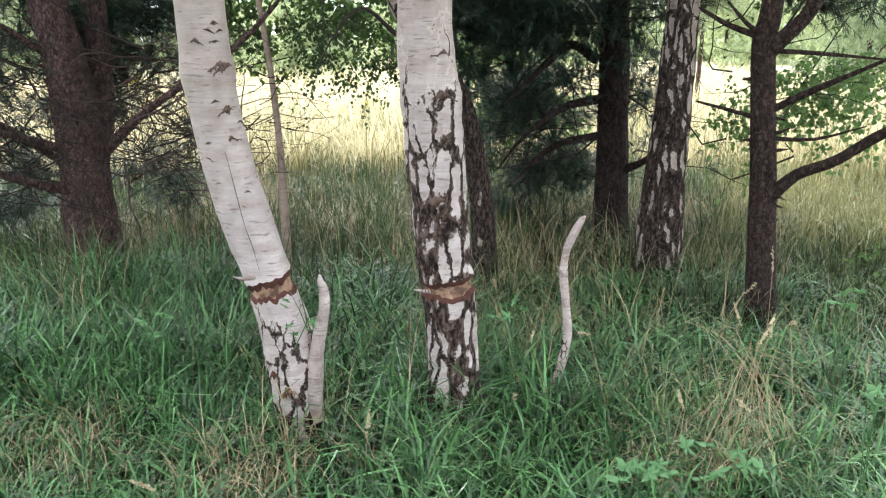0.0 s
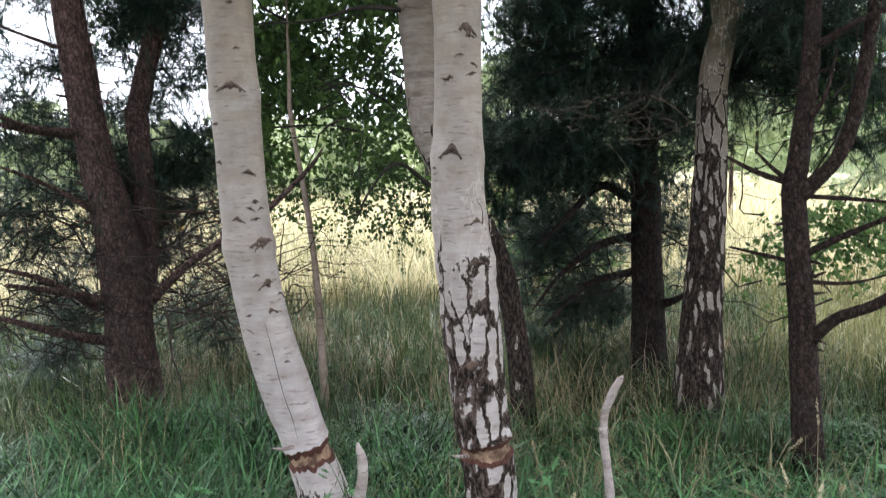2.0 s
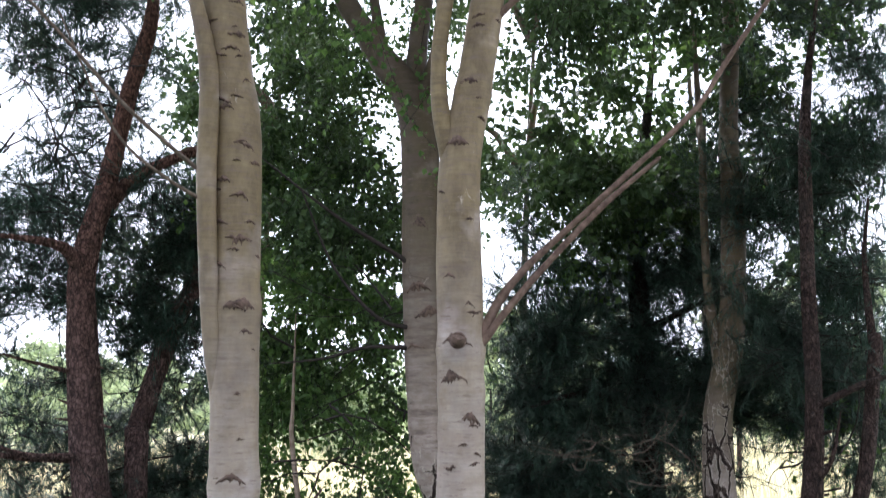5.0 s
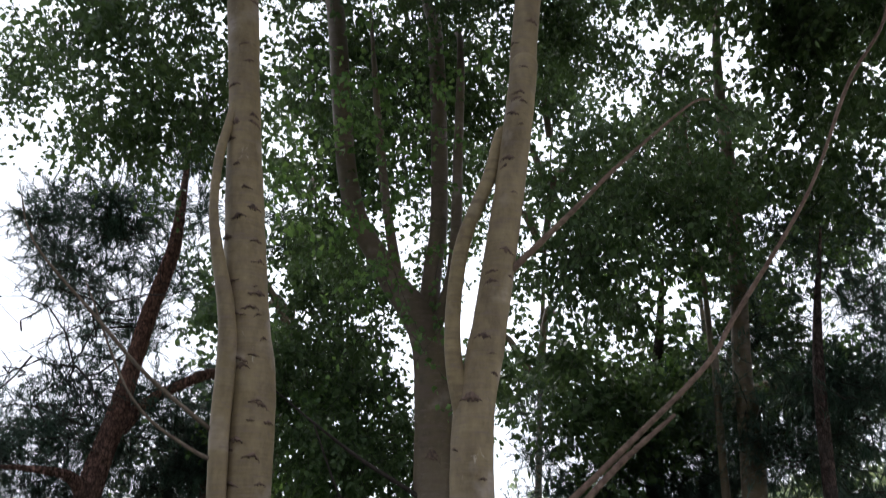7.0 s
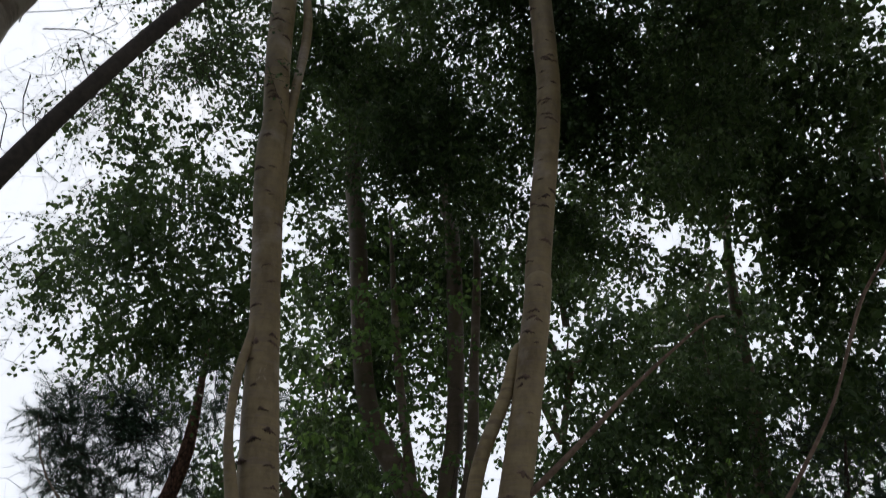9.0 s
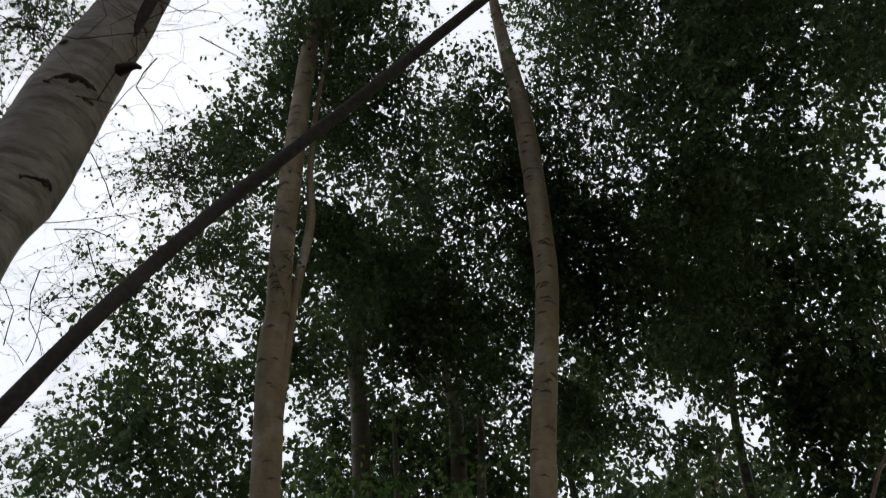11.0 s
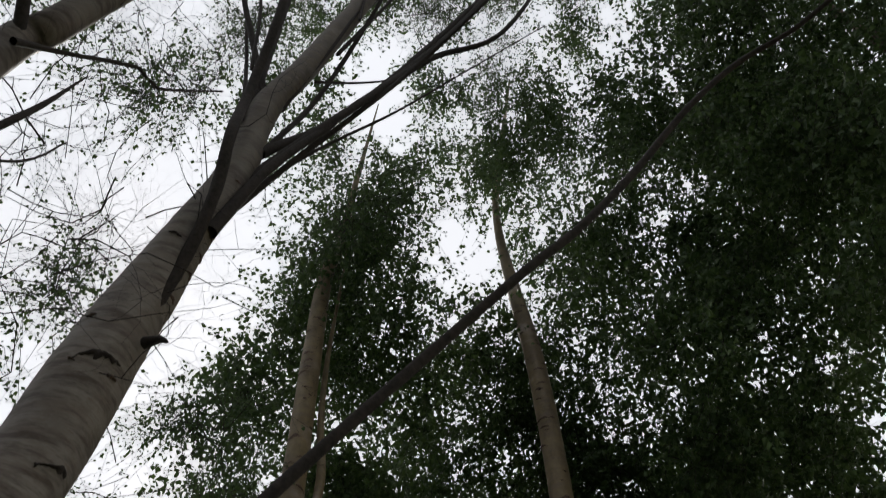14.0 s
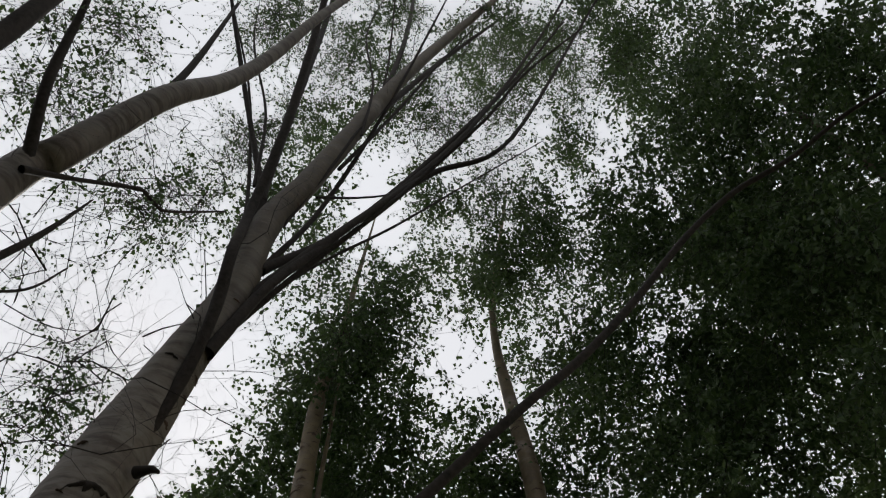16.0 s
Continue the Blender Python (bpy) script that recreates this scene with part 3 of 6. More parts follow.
def scar(parent, rows, spot, size, seed, mat=None, sharp=0.35):
    """A ragged brown chevron where a branch fell off, raised a little from the bark on the trunk's open side."""
    rng = np.random.default_rng(seed)
    for child in parent.children:
        if child.name.startswith("trunk") or child.name.startswith("upper_trunk" if spot[2] > 0.46 else "lower_trunk"):
            parent = child
            break
    sharp *= rng.uniform(0.6, 1.25)
    size *= 0.85
    ax = at_height(rows, spot[2])
    face = math.atan2(-ax[1], -ax[0])
    across = (spot[0] - ax[0]) * -math.sin(face) + (spot[1] - ax[1]) * math.cos(face)
    mid = face + math.asin(max(-0.9, min(0.9, across / ax[3])))
    n = 17
    tilt, belly, skew = rng.normal(0, 0.10), rng.uniform(0.7, 1.5), rng.normal(0, 0.25)
    v = []
    for i in range(n):
        a = -1 + 2 * i / (n - 1)
        hump = max(0.0, 1 - abs(a - skew * (1 - a * a)) ** rng.uniform(1.0, 1.3))
        hi = size * (sharp * hump + tilt * a + rng.normal(0, 0.018))
        lo = hi - size * (0.05 + belly * sharp * hump ** 1.5 * rng.uniform(0.55, 1.1) + (0.12 if rng.random() < 0.15 else 0))
        th = mid + a * size / ax[3] * 0.5
        for k in range(4):
            zz = spot[2] + (hi + (lo - hi) * k / 3) - size * sharp * 0.5
            c = at_height(rows, zz)
            r = c[3] * (1.0 + (0.065 if k in (1, 2) else -0.02) * (1 - 0.6 * abs(a)) + rng.normal(0, 0.012)) + 0.0015
            v.append((c[0] + math.cos(th) * r, c[1] + math.sin(th) * r, zz))
    i, k = np.meshgrid(np.arange(n - 1), np.arange(3), indexing="ij")
    p = i * 4 + k
    return part("branch_scar", [(np.array(v), np.stack([p, p + 1, p + 5, p + 4], -1).reshape(-1, 4))], mat or SCAR, parent)


def small_scars(tree, rows, z0, z1, n, seed, big=0.045):
    """Scattered small scars up a trunk."""
    rng = np.random.default_rng(seed)
    for m in range(n):
        ax = at_height(rows, rng.uniform(z0, z1))
        face = math.atan2(-ax[1], -ax[0])
        s = rng.uniform(-0.85, 0.85) * ax[3]
        scar(tree, rows, (ax[0] - math.sin(face) * s, ax[1] + math.cos(face) * s, ax[2]), rng.uniform(0.3, 1) * big, seed + m, None, rng.uniform(0.2, 0.45))


def birch_front(name, label, rows, ring, bark, seed, swell=(), crust_top=0.5, group="girdled birches"):
    """A birch whose bark has been cut away in a ragged ring between two heights."""
    tree = thing(name, label, "tree", group)
    rows = catmull(rows, 0.015)
    rows[:, 3] *= 1 + 0.30 * np.exp(-np.maximum(rows[:, 2] + 0.1, 0) / 0.06)
    for zc, grow in swell:
        rows[:, 3] *= 1 + grow * np.exp(-((rows[:, 2] - zc) / 0.035) ** 2)
    sides = 48
    v, _ = tube_data(rows, sides, 0.05, seed)
    grid = v.reshape(len(rows), sides, 3)
    # cracked crust stands proud of the bark low on the trunk
    for i in range(len(rows)):
        low_part = max(0.0, min(1.0, (crust_top - rows[i, 2]) / 0.35))
        for j in range(sides):
            q = grid[i, j]
            h = noise.noise(Vector((q[0] * 34 + seed, q[1] * 34, q[2] * 11))) + 0.7 * noise.noise(Vector((q[0] * 80, q[1] * 80 + seed, q[2] * 45)))
            grid[i, j] = rows[i, :3] + (q - rows[i, :3]) * (1 + (0.008 + 0.062 * low_part) * h)
    rng = np.random.default_rng(int(seed * 10))
    rag = np.cumsum(rng.normal(0, 1, (2, sides)), 1)
    rag -= np.linspace(0, 1, sides)[None] * rag[:, -1:]
    rag = (rag - rag.mean(1, keepdims=True)) / np.abs(rag).max(1, keepdims=True)
    jag = rng.normal(0, 0.35, (2, sides))
    low = np.interp(ring[0] + 0.016 * rag[0] + 0.012 * jag[0], rows[:, 2], np.arange(len(rows)))
    top = np.interp(ring[1] + 0.007 * rag[1] + 0.006 * jag[1], rows[:, 2], np.arange(len(rows)))
    j = np.arange(sides)

    def on(u, scale=1.0):
        """Surface points of all columns at fractional rows u, drawn towards the axis by scale."""
        i = np.clip(u.astype(int), 0, len(rows) - 2)
        f = (u - i)[:, None]
        p = grid[i, j] * (1 - f) + grid[i + 1, j] * f
        c = rows[i, :3] * (1 - f) + rows[i + 1, :3] * f
        return c + (p - c) * scale

    def sheet(layers):
        n = len(layers)
        i, k = np.meshgrid(np.arange(n - 1), j, indexing="ij")
        p, q = i * sides + k, i * sides + (k + 1) % sides
        return [(np.concatenate(layers), np.stack([p, q, q + sides, p + sides], -1).reshape(-1, 4))]

    a, b = int(low.min()) - 2, int(top.max()) + 2
    part("lower_trunk", sheet([grid[i] for i in range(a + 1)] + [on(a + (low - a) * t, 1.0 + 0.03 * t) for t in (0.35, 0.7, 1.0)]), bark, tree)
    part("upper_trunk", sheet([on(top + (b - top) * t, 1.04 - 0.04 * t) for t in (0.0, 0.4, 0.8)] + [grid[i] for i in range(b, len(rows))]), bark, tree)
    part("torn_bark_edge", sheet([on(low, 1.03), on(low + 0.5, 1.0), on(low + 0.9, 0.89)]), CAMBIUM, tree, "dark red torn bark edge")
    part("torn_bark_edge", sheet([on(top - 1.3, 0.89), on(top - 0.6, 1.0), on(top, 1.04)]), CAMBIUM, tree, "dark red torn bark edge")
    part("cut_ring", sheet([on(low + (top - low) * t, 0.885 + 0.012 * math.sin(9 * t + seed)) for t in np.linspace(0.02, 0.98, 9)]), WOOD, tree, "bare brown wood where the bark is cut away")
    return tree, rows


def footed(points):
    """Carries a trunk down into the ground with a slight flare."""
    x, y, z, r = points[0]
    x2, y2, z2, _ = points[1]
    k = (z + 0.22) / max(z2 - z, 0.2) * 0.5
    return [(x - (x2 - x) * k, y - (y2 - y) * k, -0.22, r * 1.12)] + list(points)


b1 = [(-0.452, 2.662, -0.191, 0.066), (-0.461, 2.66, -0.058, 0.062), (-0.476, 2.658, 0.034, 0.072), (-0.488, 2.656, 0.172, 0.084), (-0.504, 2.652, 0.308, 0.083), (-0.531, 2.647, 0.413, 0.075), (-0.548, 2.644, 0.478, 0.074), (-0.599, 2.633, 0.644, 0.078), (-0.649, 2.621, 0.855, 0.075), (-0.687, 2.611, 1.106, 0.073), (-0.704, 2.607, 1.528, 0.071), (-0.716, 2.603, 1.953, 0.073), (-0.729, 2.6, 2.596, 0.075), (-0.765, 2.589, 2.855, 0.076), (-0.818, 2.573, 3.454, 0.059), (-0.832, 2.569, 3.65, 0.055), (-0.898, 2.546, 4.358, 0.057), (-0.901, 2.545, 4.587, 0.052), (-0.941, 2.552, 5.112, 0.055), (-0.993, 2.597, 6.633, 0.047), (-0.967, 2.681, 7.156, 0.031), (-0.968, 2.787, 8.062, 0.023), (-0.966, 2.946, 9.207, 0.015), (-0.948, 3.056, 10.274, 0.005)]
b2 = [(0.051, 2.76, -0.245, 0.109), (0.038, 2.76, -0.055, 0.093), (0.025, 2.76, 0.308, 0.084), (-0.007, 2.76, 0.614, 0.091), (-0.032, 2.76, 0.976, 0.092), (-0.053, 2.76, 1.217, 0.085), (-0.042, 2.76, 1.557, 0.075), (-0.039, 2.77, 1.971, 0.074), (-0.039, 2.78, 2.529, 0.07), (0.019, 2.79, 2.869, 0.059), (0.097, 2.798, 3.364, 0.055), (0.165, 2.805, 3.888, 0.052), (0.17, 2.845, 4.004, 0.052), (0.252, 2.869, 4.857, 0.054), (0.258, 2.909, 5.302, 0.056), (0.228, 2.991, 6.294, 0.057), (0.146, 3.097, 7.276, 0.046), (0.096, 3.199, 8.131, 0.032), (0.121, 3.298, 9.009, 0.027), (0.262, 3.49, 10.503, 0.02), (0.417, 3.676, 12.096, 0.01)]
birch_leaning, rows1 = birch_front("birch", "white birch with curved leaning base, bark ring cut away", b1, (0.425, 0.487), BARK_LEAN, 1.0,
                                   [(1.554, 0.07), (2.073, 0.05), (1.119, 0.06), (1.104, 0.05), (2.083, 0.05), (0.0, 0.06), (0.55, -0.03)])
birch_furrowed, rows2 = birch_front("birch", "white birch with dark furrowed lower bark, bark ring cut away", b2, (0.392, 0.448), BARK_FRONT, 5.0,
                                     [(1.953, 0.08), (1.827, 0.05), (1.36, 0.06), (1.02, 0.05), (0.707, -0.04), (2.809, 0.05)], 1.3)
for n, (spot, size) in enumerate((((-0.716, 2.603, 1.586), 0.10), ((-0.692, 2.61, 1.695), 0.03), ((-0.716, 2.603, 2.083), 0.085), ((-0.768, 2.589, 2.21), 0.06), ((-0.705, 2.606, 1.826), 0.025), ((-0.756, 2.592, 1.369), 0.03), ((-0.645, 2.622, 1.129), 0.08))):
    scar(birch_leaning, rows1, spot, size, n)
for n, (spot, size) in enumerate((((-0.654, 2.62, 1.135), 0.09), ((-0.649, 2.621, 1.007), 0.06), ((-0.607, 2.631, 0.966), 0.045), ((-0.626, 2.627, 0.923), 0.05), ((-0.597, 2.633, 0.764), 0.025), ((-0.608, 2.631, 0.719), 0.018), ((-0.699, 2.608, 0.864), 0.03), ((-0.675, 2.614, 0.791), 0.02), ((-0.663, 2.617, 1.251), 0.03))):
    scar(birch_leaning, rows1, spot, size, 20 + n)
for n, (spot, size) in enumerate((((-0.699, 2.608, 2.093), 0.09), ((-0.766, 2.589, 2.69), 0.06), ((-0.813, 2.575, 2.776), 0.04), ((-0.707, 2.606, 2.78), 0.04), ((-0.718, 2.603, 2.583), 0.05), ((-0.765, 2.589, 2.467), 0.06), ((-0.808, 2.576, 2.575), 0.04), ((-0.799, 2.579, 3.297), 0.045), ((-0.748, 2.594, 2.949), 0.02), ((-0.814, 2.574, 2.966), 0.05))):
    scar(birch_leaning, rows1, spot, size, 40 + n)
for n, (spot, size) in enumerate((((-0.051, 2.77, 1.989), 0.11), ((-0.063, 2.769, 1.877), 0.10), ((-0.008, 2.77, 1.751), 0.075), ((-0.069, 2.769, 1.602), 0.035), ((-0.074, 2.769, 1.382), 0.09), ((-0.01, 2.77, 1.164), 0.07), ((-0.011, 2.77, 2.097), 0.04), ((-0.073, 2.769, 2.188), 0.05))):
    scar(birch_furrowed, rows2, spot, size, 60 + n, None, 0.5)
for n, (spot, size) in enumerate((((0.007, 2.76, 1.037), 0.10), ((-0.028, 2.76, 0.716), 0.09), ((0.031, 2.79, 3.032), 0.06), ((-0.004, 2.79, 2.837), 0.075), ((-0.043, 2.78, 2.631), 0.09), ((-0.096, 2.778, 2.462), 0.035), ((-0.009, 2.78, 2.37), 0.035), ((0.145, 2.826, 3.778), 0.06), ((0.249, 2.869, 4.807), 0.055), ((0.237, 2.89, 5.086), 0.04), ((0.206, 2.853, 4.299), 0.06))):
    scar(birch_furrowed, rows2, spot, size, 80 + n)

small_scars(birch_leaning, rows1, 0.75, 2.3, 12, 560, 0.05)
small_scars(birch_leaning, rows1, 2.2, 6.5, 64, 600, 0.075)
small_scars(birch_furrowed, rows2, 1.1, 2.4, 9, 660, 0.055)
small_scars(birch_furrowed, rows2, 2.3, 7.0, 56, 700, 0.075)
part("knot", limb([(-0.048, 2.78, 1.981, 0.036), (-0.046, 2.68, 1.982, 0.026), (-0.044, 2.665, 1.99, 0.019)], 14, 0.008, 0.12, 3.0), SCAR, birch_furrowed, "round healed branch knot")
part("bark_seam", limb([(-0.635, 2.544, 0.885, 0), (-0.618, 2.548, 0.798, 0.001), (-0.594, 2.554, 0.669, 0.001), (-0.572, 2.559, 0.59, 0.001), (-0.558, 2.562, 0.522, 0)], 5, 0.01), TWIG, birch_leaning, "thin dark seam down the white bark")
# stub, torn splinters and sprouts at the leaning birch's foot
part("stub", limb([(-0.42, 2.627, 0.008, 0.031), (-0.407, 2.608, 0.19, 0.027), (-0.382, 2.592, 0.327, 0.021), (-0.368, 2.584, 0.394, 0.018), (-0.368, 2.584, 0.449, 0.016), (-0.377, 2.583, 0.482, 0.01), (-0.378, 2.583, 0.498, 0.005)], 12, 0.010, 0.22, 9.0), STICK, birch_leaning, "broken pale side stub")
part("bark_splinter", limb([(-0.573, 2.557, 0.499, 0.007), (-0.597, 2.51, 0.508, 0.006), (-0.617, 2.485, 0.521, 0.002)], 6), STICK, birch_leaning)
part("bark_splinter", limb([(-0.044, 2.68, 0.416, 0.006), (-0.07, 2.639, 0.431, 0.005), (-0.089, 2.618, 0.441, 0.002)], 6), STICK, birch_furrowed)
scar(birch_leaning, rows1, (-0.513, 2.651, 0.12), 0.085, 333, WOOD, 0.55)["label"] = "bare brown patch where bark is missing"
for n, (spot, size) in enumerate((((-0.545, 2.644, 0.177), 0.05), ((-0.439, 2.664, 0.188), 0.045), ((-0.516, 2.65, 0.251), 0.03), ((-0.445, 2.663, 0.031), 0.08), ((-0.5, 2.653, 0.006), 0.06))):
    scar(birch_leaning, rows1, spot, size, 350 + n, CAMBIUM, 0.6)
for rows in ([(-0.419, 2.566, 0.327, 0.0018), (-0.436, 2.533, 0.402, 0.0014), (-0.455, 2.509, 0.462, 0.0008)], [(-0.419, 2.566, 0.327, 0.0018), (-0.423, 2.535, 0.41, 0.0014), (-0.439, 2.512, 0.488, 0.0008)], [(-0.464, 2.558, 0.266, 0.002), (-0.407, 2.538, 0.382, 0.0015), (-0.395, 2.519, 0.441, 0.0008)]):
    part("sprout", limb(rows, 5), GRASS, birch_leaning)


def lobed_leaf(parent, place, size, seed, mat=None, lobes=5):
    """A flat lobed leaf with a raised midrib and wavy rim, lying towards the light."""
    rng = np.random.default_rng(seed)
    az, tilt = rng.uniform(0, 6.28), rng.uniform(0.2, 1.0)
    n = 8 * lobes
    a = np.linspace(0, 2 * np.pi, n, endpoint=False)
    r = size * (0.62 + 0.30 * np.cos(a * lobes) + 0.13 * np.cos(a * lobes * 3)) * (1 - 0.25 * np.cos(a))
    rim = np.stack([r * np.cos(a), r * np.sin(a), size * (0.12 * np.cos(a * lobes + 1) - 0.1)], -1)
    v = np.vstack([rim, rim * 0.5 + (0, 0, 0.05 * size), [[0, 0, 0.02 * size]]])
    m = np.array(Euler((tilt * math.cos(az), tilt * math.sin(az), az)).to_matrix())
    v = v @ m.T + np.array(place)
    i = np.arange(n)
    q = np.stack([i, (i + 1) % n, n + (i + 1) % n, n + i], 1)
    t = np.stack([n + i, n + (i + 1) % n, np.full(n, 2 * n)], 1)
    return part("leaf", [(v, q), (v, t)], mat or LEAF_HERB, parent)


for n, p in enumerate(((-0.478, 2.505, 0.428), (-0.466, 2.517, 0.362), (-0.452, 2.51, 0.338), (-0.405, 2.518, 0.347), (-0.399, 2.529, 0.367), (-0.471, 2.496, 0.449))):
    lobed_leaf(birch_leaning, p, 0.018, 300 + n)

# side stems and branches of the two front birches
part("side_stem", limb([(-0.755, 2.592, 1.792, 0.022), (-0.773, 2.545, 2.025, 0.027), (-0.797, 2.527, 2.467, 0.031), (-0.798, 2.517, 2.795, 0.03), (-0.85, 2.499, 3.053, 0.02), (-0.876, 2.491, 3.207, 0.015), (-0.88, 2.51, 3.421, 0.016), (-0.853, 2.541, 3.656, 0.017), (-0.837, 2.567, 4.064, 0.019), (-0.845, 2.564, 4.634, 0.02), (-0.831, 2.59, 5.127, 0.021), (-0.875, 2.6, 5.5, 0.017), (-0.9, 2.62, 6.0, 0.013), (-0.905, 2.66, 6.8, 0.008), (-0.93, 2.72, 7.5, 0.002)], 14), BARK_LEAN, birch_leaning)
part("side_stem", limb([(-0.05, 2.78, 2.518, 0.041), (-0.104, 2.758, 2.801, 0.028), (-0.075, 2.769, 3.151, 0.027), (0.027, 2.8, 3.446, 0.026), (0.072, 2.839, 3.64, 0.023), (0.115, 2.948, 3.779, 0.018), (0.168, 2.995, 4.265, 0.01)], 12), BARK_HIGH, birch_furrowed)
for rows in ([(-0, 2.75, 1.951, 0.021), (0.13, 2.777, 2.172, 0.013), (0.413, 2.82, 2.438, 0.010), (0.745, 2.854, 2.749, 0.009), (0.885, 2.919, 2.945, 0.009), (1.204, 2.911, 3.417, 0.007), (1.423, 2.922, 3.876, 0.007), (1.606, 2.883, 4.182, 0.006), (1.693, 2.949, 4.661, 0.004)],
             [(-0, 2.75, 1.942, 0.016), (0.164, 2.755, 2.145, 0.011), (0.406, 2.77, 2.398, 0.01), (0.613, 2.783, 2.574, 0.006)],
             [(0.1, 2.778, 3.078, 0.014), (0.322, 2.781, 3.299, 0.01), (0.494, 2.807, 3.484, 0.008), (0.784, 2.844, 3.753, 0.005), (0.902, 2.966, 3.851, 0.005)]):
    part("branch", limb(rows, 8, 0.03, 0.12, 5.0), BRANCH, birch_furrowed)
for rows in ([(-0.772, 2.608, 2.447, 0.008), (-0.943, 2.315, 2.6, 0.006), (-1.052, 2.157, 2.735, 0.005), (-1.169, 1.981, 2.892, 0.003), (-1.194, 1.907, 3.031, 0.001)], [(-0.748, 2.615, 2.377, 0.009), (-0.864, 2.452, 2.429, 0.006), (-0.985, 2.298, 2.544, 0.004), (-1.086, 2.14, 2.826, 0.002)]):
    part("branch", limb(rows, 6), TWIG_PALE, birch_leaning)

birch_back = thing("birch", "grey many-stemmed birch behind the furrowed trunk", "tree", "woodland birches")
bk = [(0.205, 4.295, 0.229, 0.063), (0.169, 4.277, 0.576, 0.056), (0.096, 4.249, 0.882, 0.057), (-0.046, 4.2, 1.136, 0.06), (-0.181, 4.146, 1.352, 0.059), (-0.23, 4.113, 1.643, 0.08), (-0.253, 4.111, 2.582, 0.091), (-0.248, 4.111, 2.77, 0.093), (-0.29, 4.129, 3.231, 0.09), (-0.528, 4.167, 3.611, 0.061), (-0.732, 4.237, 4.099, 0.055), (-0.864, 4.314, 5.191, 0.055), (-0.965, 4.498, 5.826, 0.05), (-0.952, 4.705, 6.667, 0.03), (-1.049, 4.889, 6.8, 0.011)]
rowsk = catmull(bk, 0.04)
part("trunk", limb(footed(bk), 18, 0.04, 0.06, 3.0), BARK_OLD, birch_back)
for rows in ([(-0.294, 4.13, 3.201, 0.062), (-0.264, 4.172, 3.577, 0.05), (-0.235, 4.243, 4.025, 0.046), (-0.277, 4.391, 5.186, 0.045), (-0.351, 4.587, 5.635, 0.027), (-0.313, 4.79, 6.714, 0.011)],
             [(-0.286, 4.11, 3.167, 0.042), (-0.159, 4.097, 3.547, 0.031), (-0.131, 4.148, 4.242, 0.027), (-0.118, 4.248, 5.003, 0.02), (-0.153, 4.397, 5.188, 0.009)],
             [(-0.439, 4.177, 3.489, 0.029), (-0.515, 4.118, 3.971, 0.024), (-0.578, 4.16, 4.498, 0.022), (-0.656, 4.25, 5.267, 0.009)]):
    part("side_stem", limb(rows, 12, 0.04, 0.1, 6.0), BARK_OLD, birch_back)
for rows in ([(-0.284, 4.09, 2.414, 0.016), (-0.373, 4.033, 2.472, 0.012), (-0.575, 3.958, 2.594, 0.009), (-0.77, 3.874, 2.735, 0.006), (-0.956, 3.781, 2.881, 0.003)],
             [(-0.276, 4.091, 2.122, 0.013), (-0.436, 3.976, 2.16, 0.01), (-0.638, 3.949, 2.391, 0.006), (-0.767, 3.824, 2.719, 0.004)],
             [(-0.29, 4.09, 2.029, 0.013), (-0.488, 3.97, 2.03, 0.009), (-0.69, 3.94, 1.977, 0.006), (-0.912, 3.792, 1.951, 0.002)],
             [(-0.212, 4.095, 1.226, 0.012), (-0.353, 3.984, 1.335, 0.007), (-0.474, 3.921, 1.214, 0.005), (-0.546, 3.862, 1.059, 0.002)]):
    part("branch", limb(rows, 7, 0.03, 0.1, 2.0), TWIG, birch_back)
for n, (spot, size) in enumerate((((-0.254, 4.092, 2.626), 0.09), ((-0.251, 4.092, 2.32), 0.12), ((-0.214, 4.094, 2.202), 0.16), ((-0.276, 4.091, 2.042), 0.10), ((-0.291, 4.09, 2.313), 0.1), ((-0.254, 4.092, 2.617), 0.09))):
    scar(birch_back, rowsk, spot, size, 110 + n, None, 0.5)

birch_right = thing("birch", "birch with dark flaking rough lower bark", "tree", "woodland birches")
b3 = [(1.102, 4.363, 0.121, 0.125), (1.123, 4.358, 0.617, 0.096), (1.156, 4.349, 1.222, 0.082), (1.169, 4.346, 1.665, 0.071), (1.261, 4.32, 2.177, 0.064), (1.299, 4.308, 2.885, 0.056), (1.309, 4.358, 3.096, 0.049), (1.406, 4.485, 4.042, 0.041), (1.472, 4.674, 5.112, 0.029), (1.606, 4.735, 6.048, 0.01)]
rows3 = catmull(b3, 0.04)
part("trunk", limb(footed(b3), 20, 0.03, 0.09, 8.0), BARK_SCALY, birch_right)
part("side_stem", limb([(1.205, 4.336, 1.844, 0.036), (1.152, 4.329, 2.377, 0.022), (1.168, 4.325, 3.154, 0.02), (1.163, 4.347, 3.095, 0.019), (1.185, 4.445, 3.751, 0.012), (1.201, 4.544, 4.684, 0.005)], 8), BARK_SCALY, birch_right)
for n, (spot, size) in enumerate((((1.276, 4.315, 2.395), 0.11), ((1.289, 4.312, 2.599), 0.06), ((1.285, 4.313, 2.392), 0.1))):
    scar(birch_right, rows3, spot, size, 130 + n)

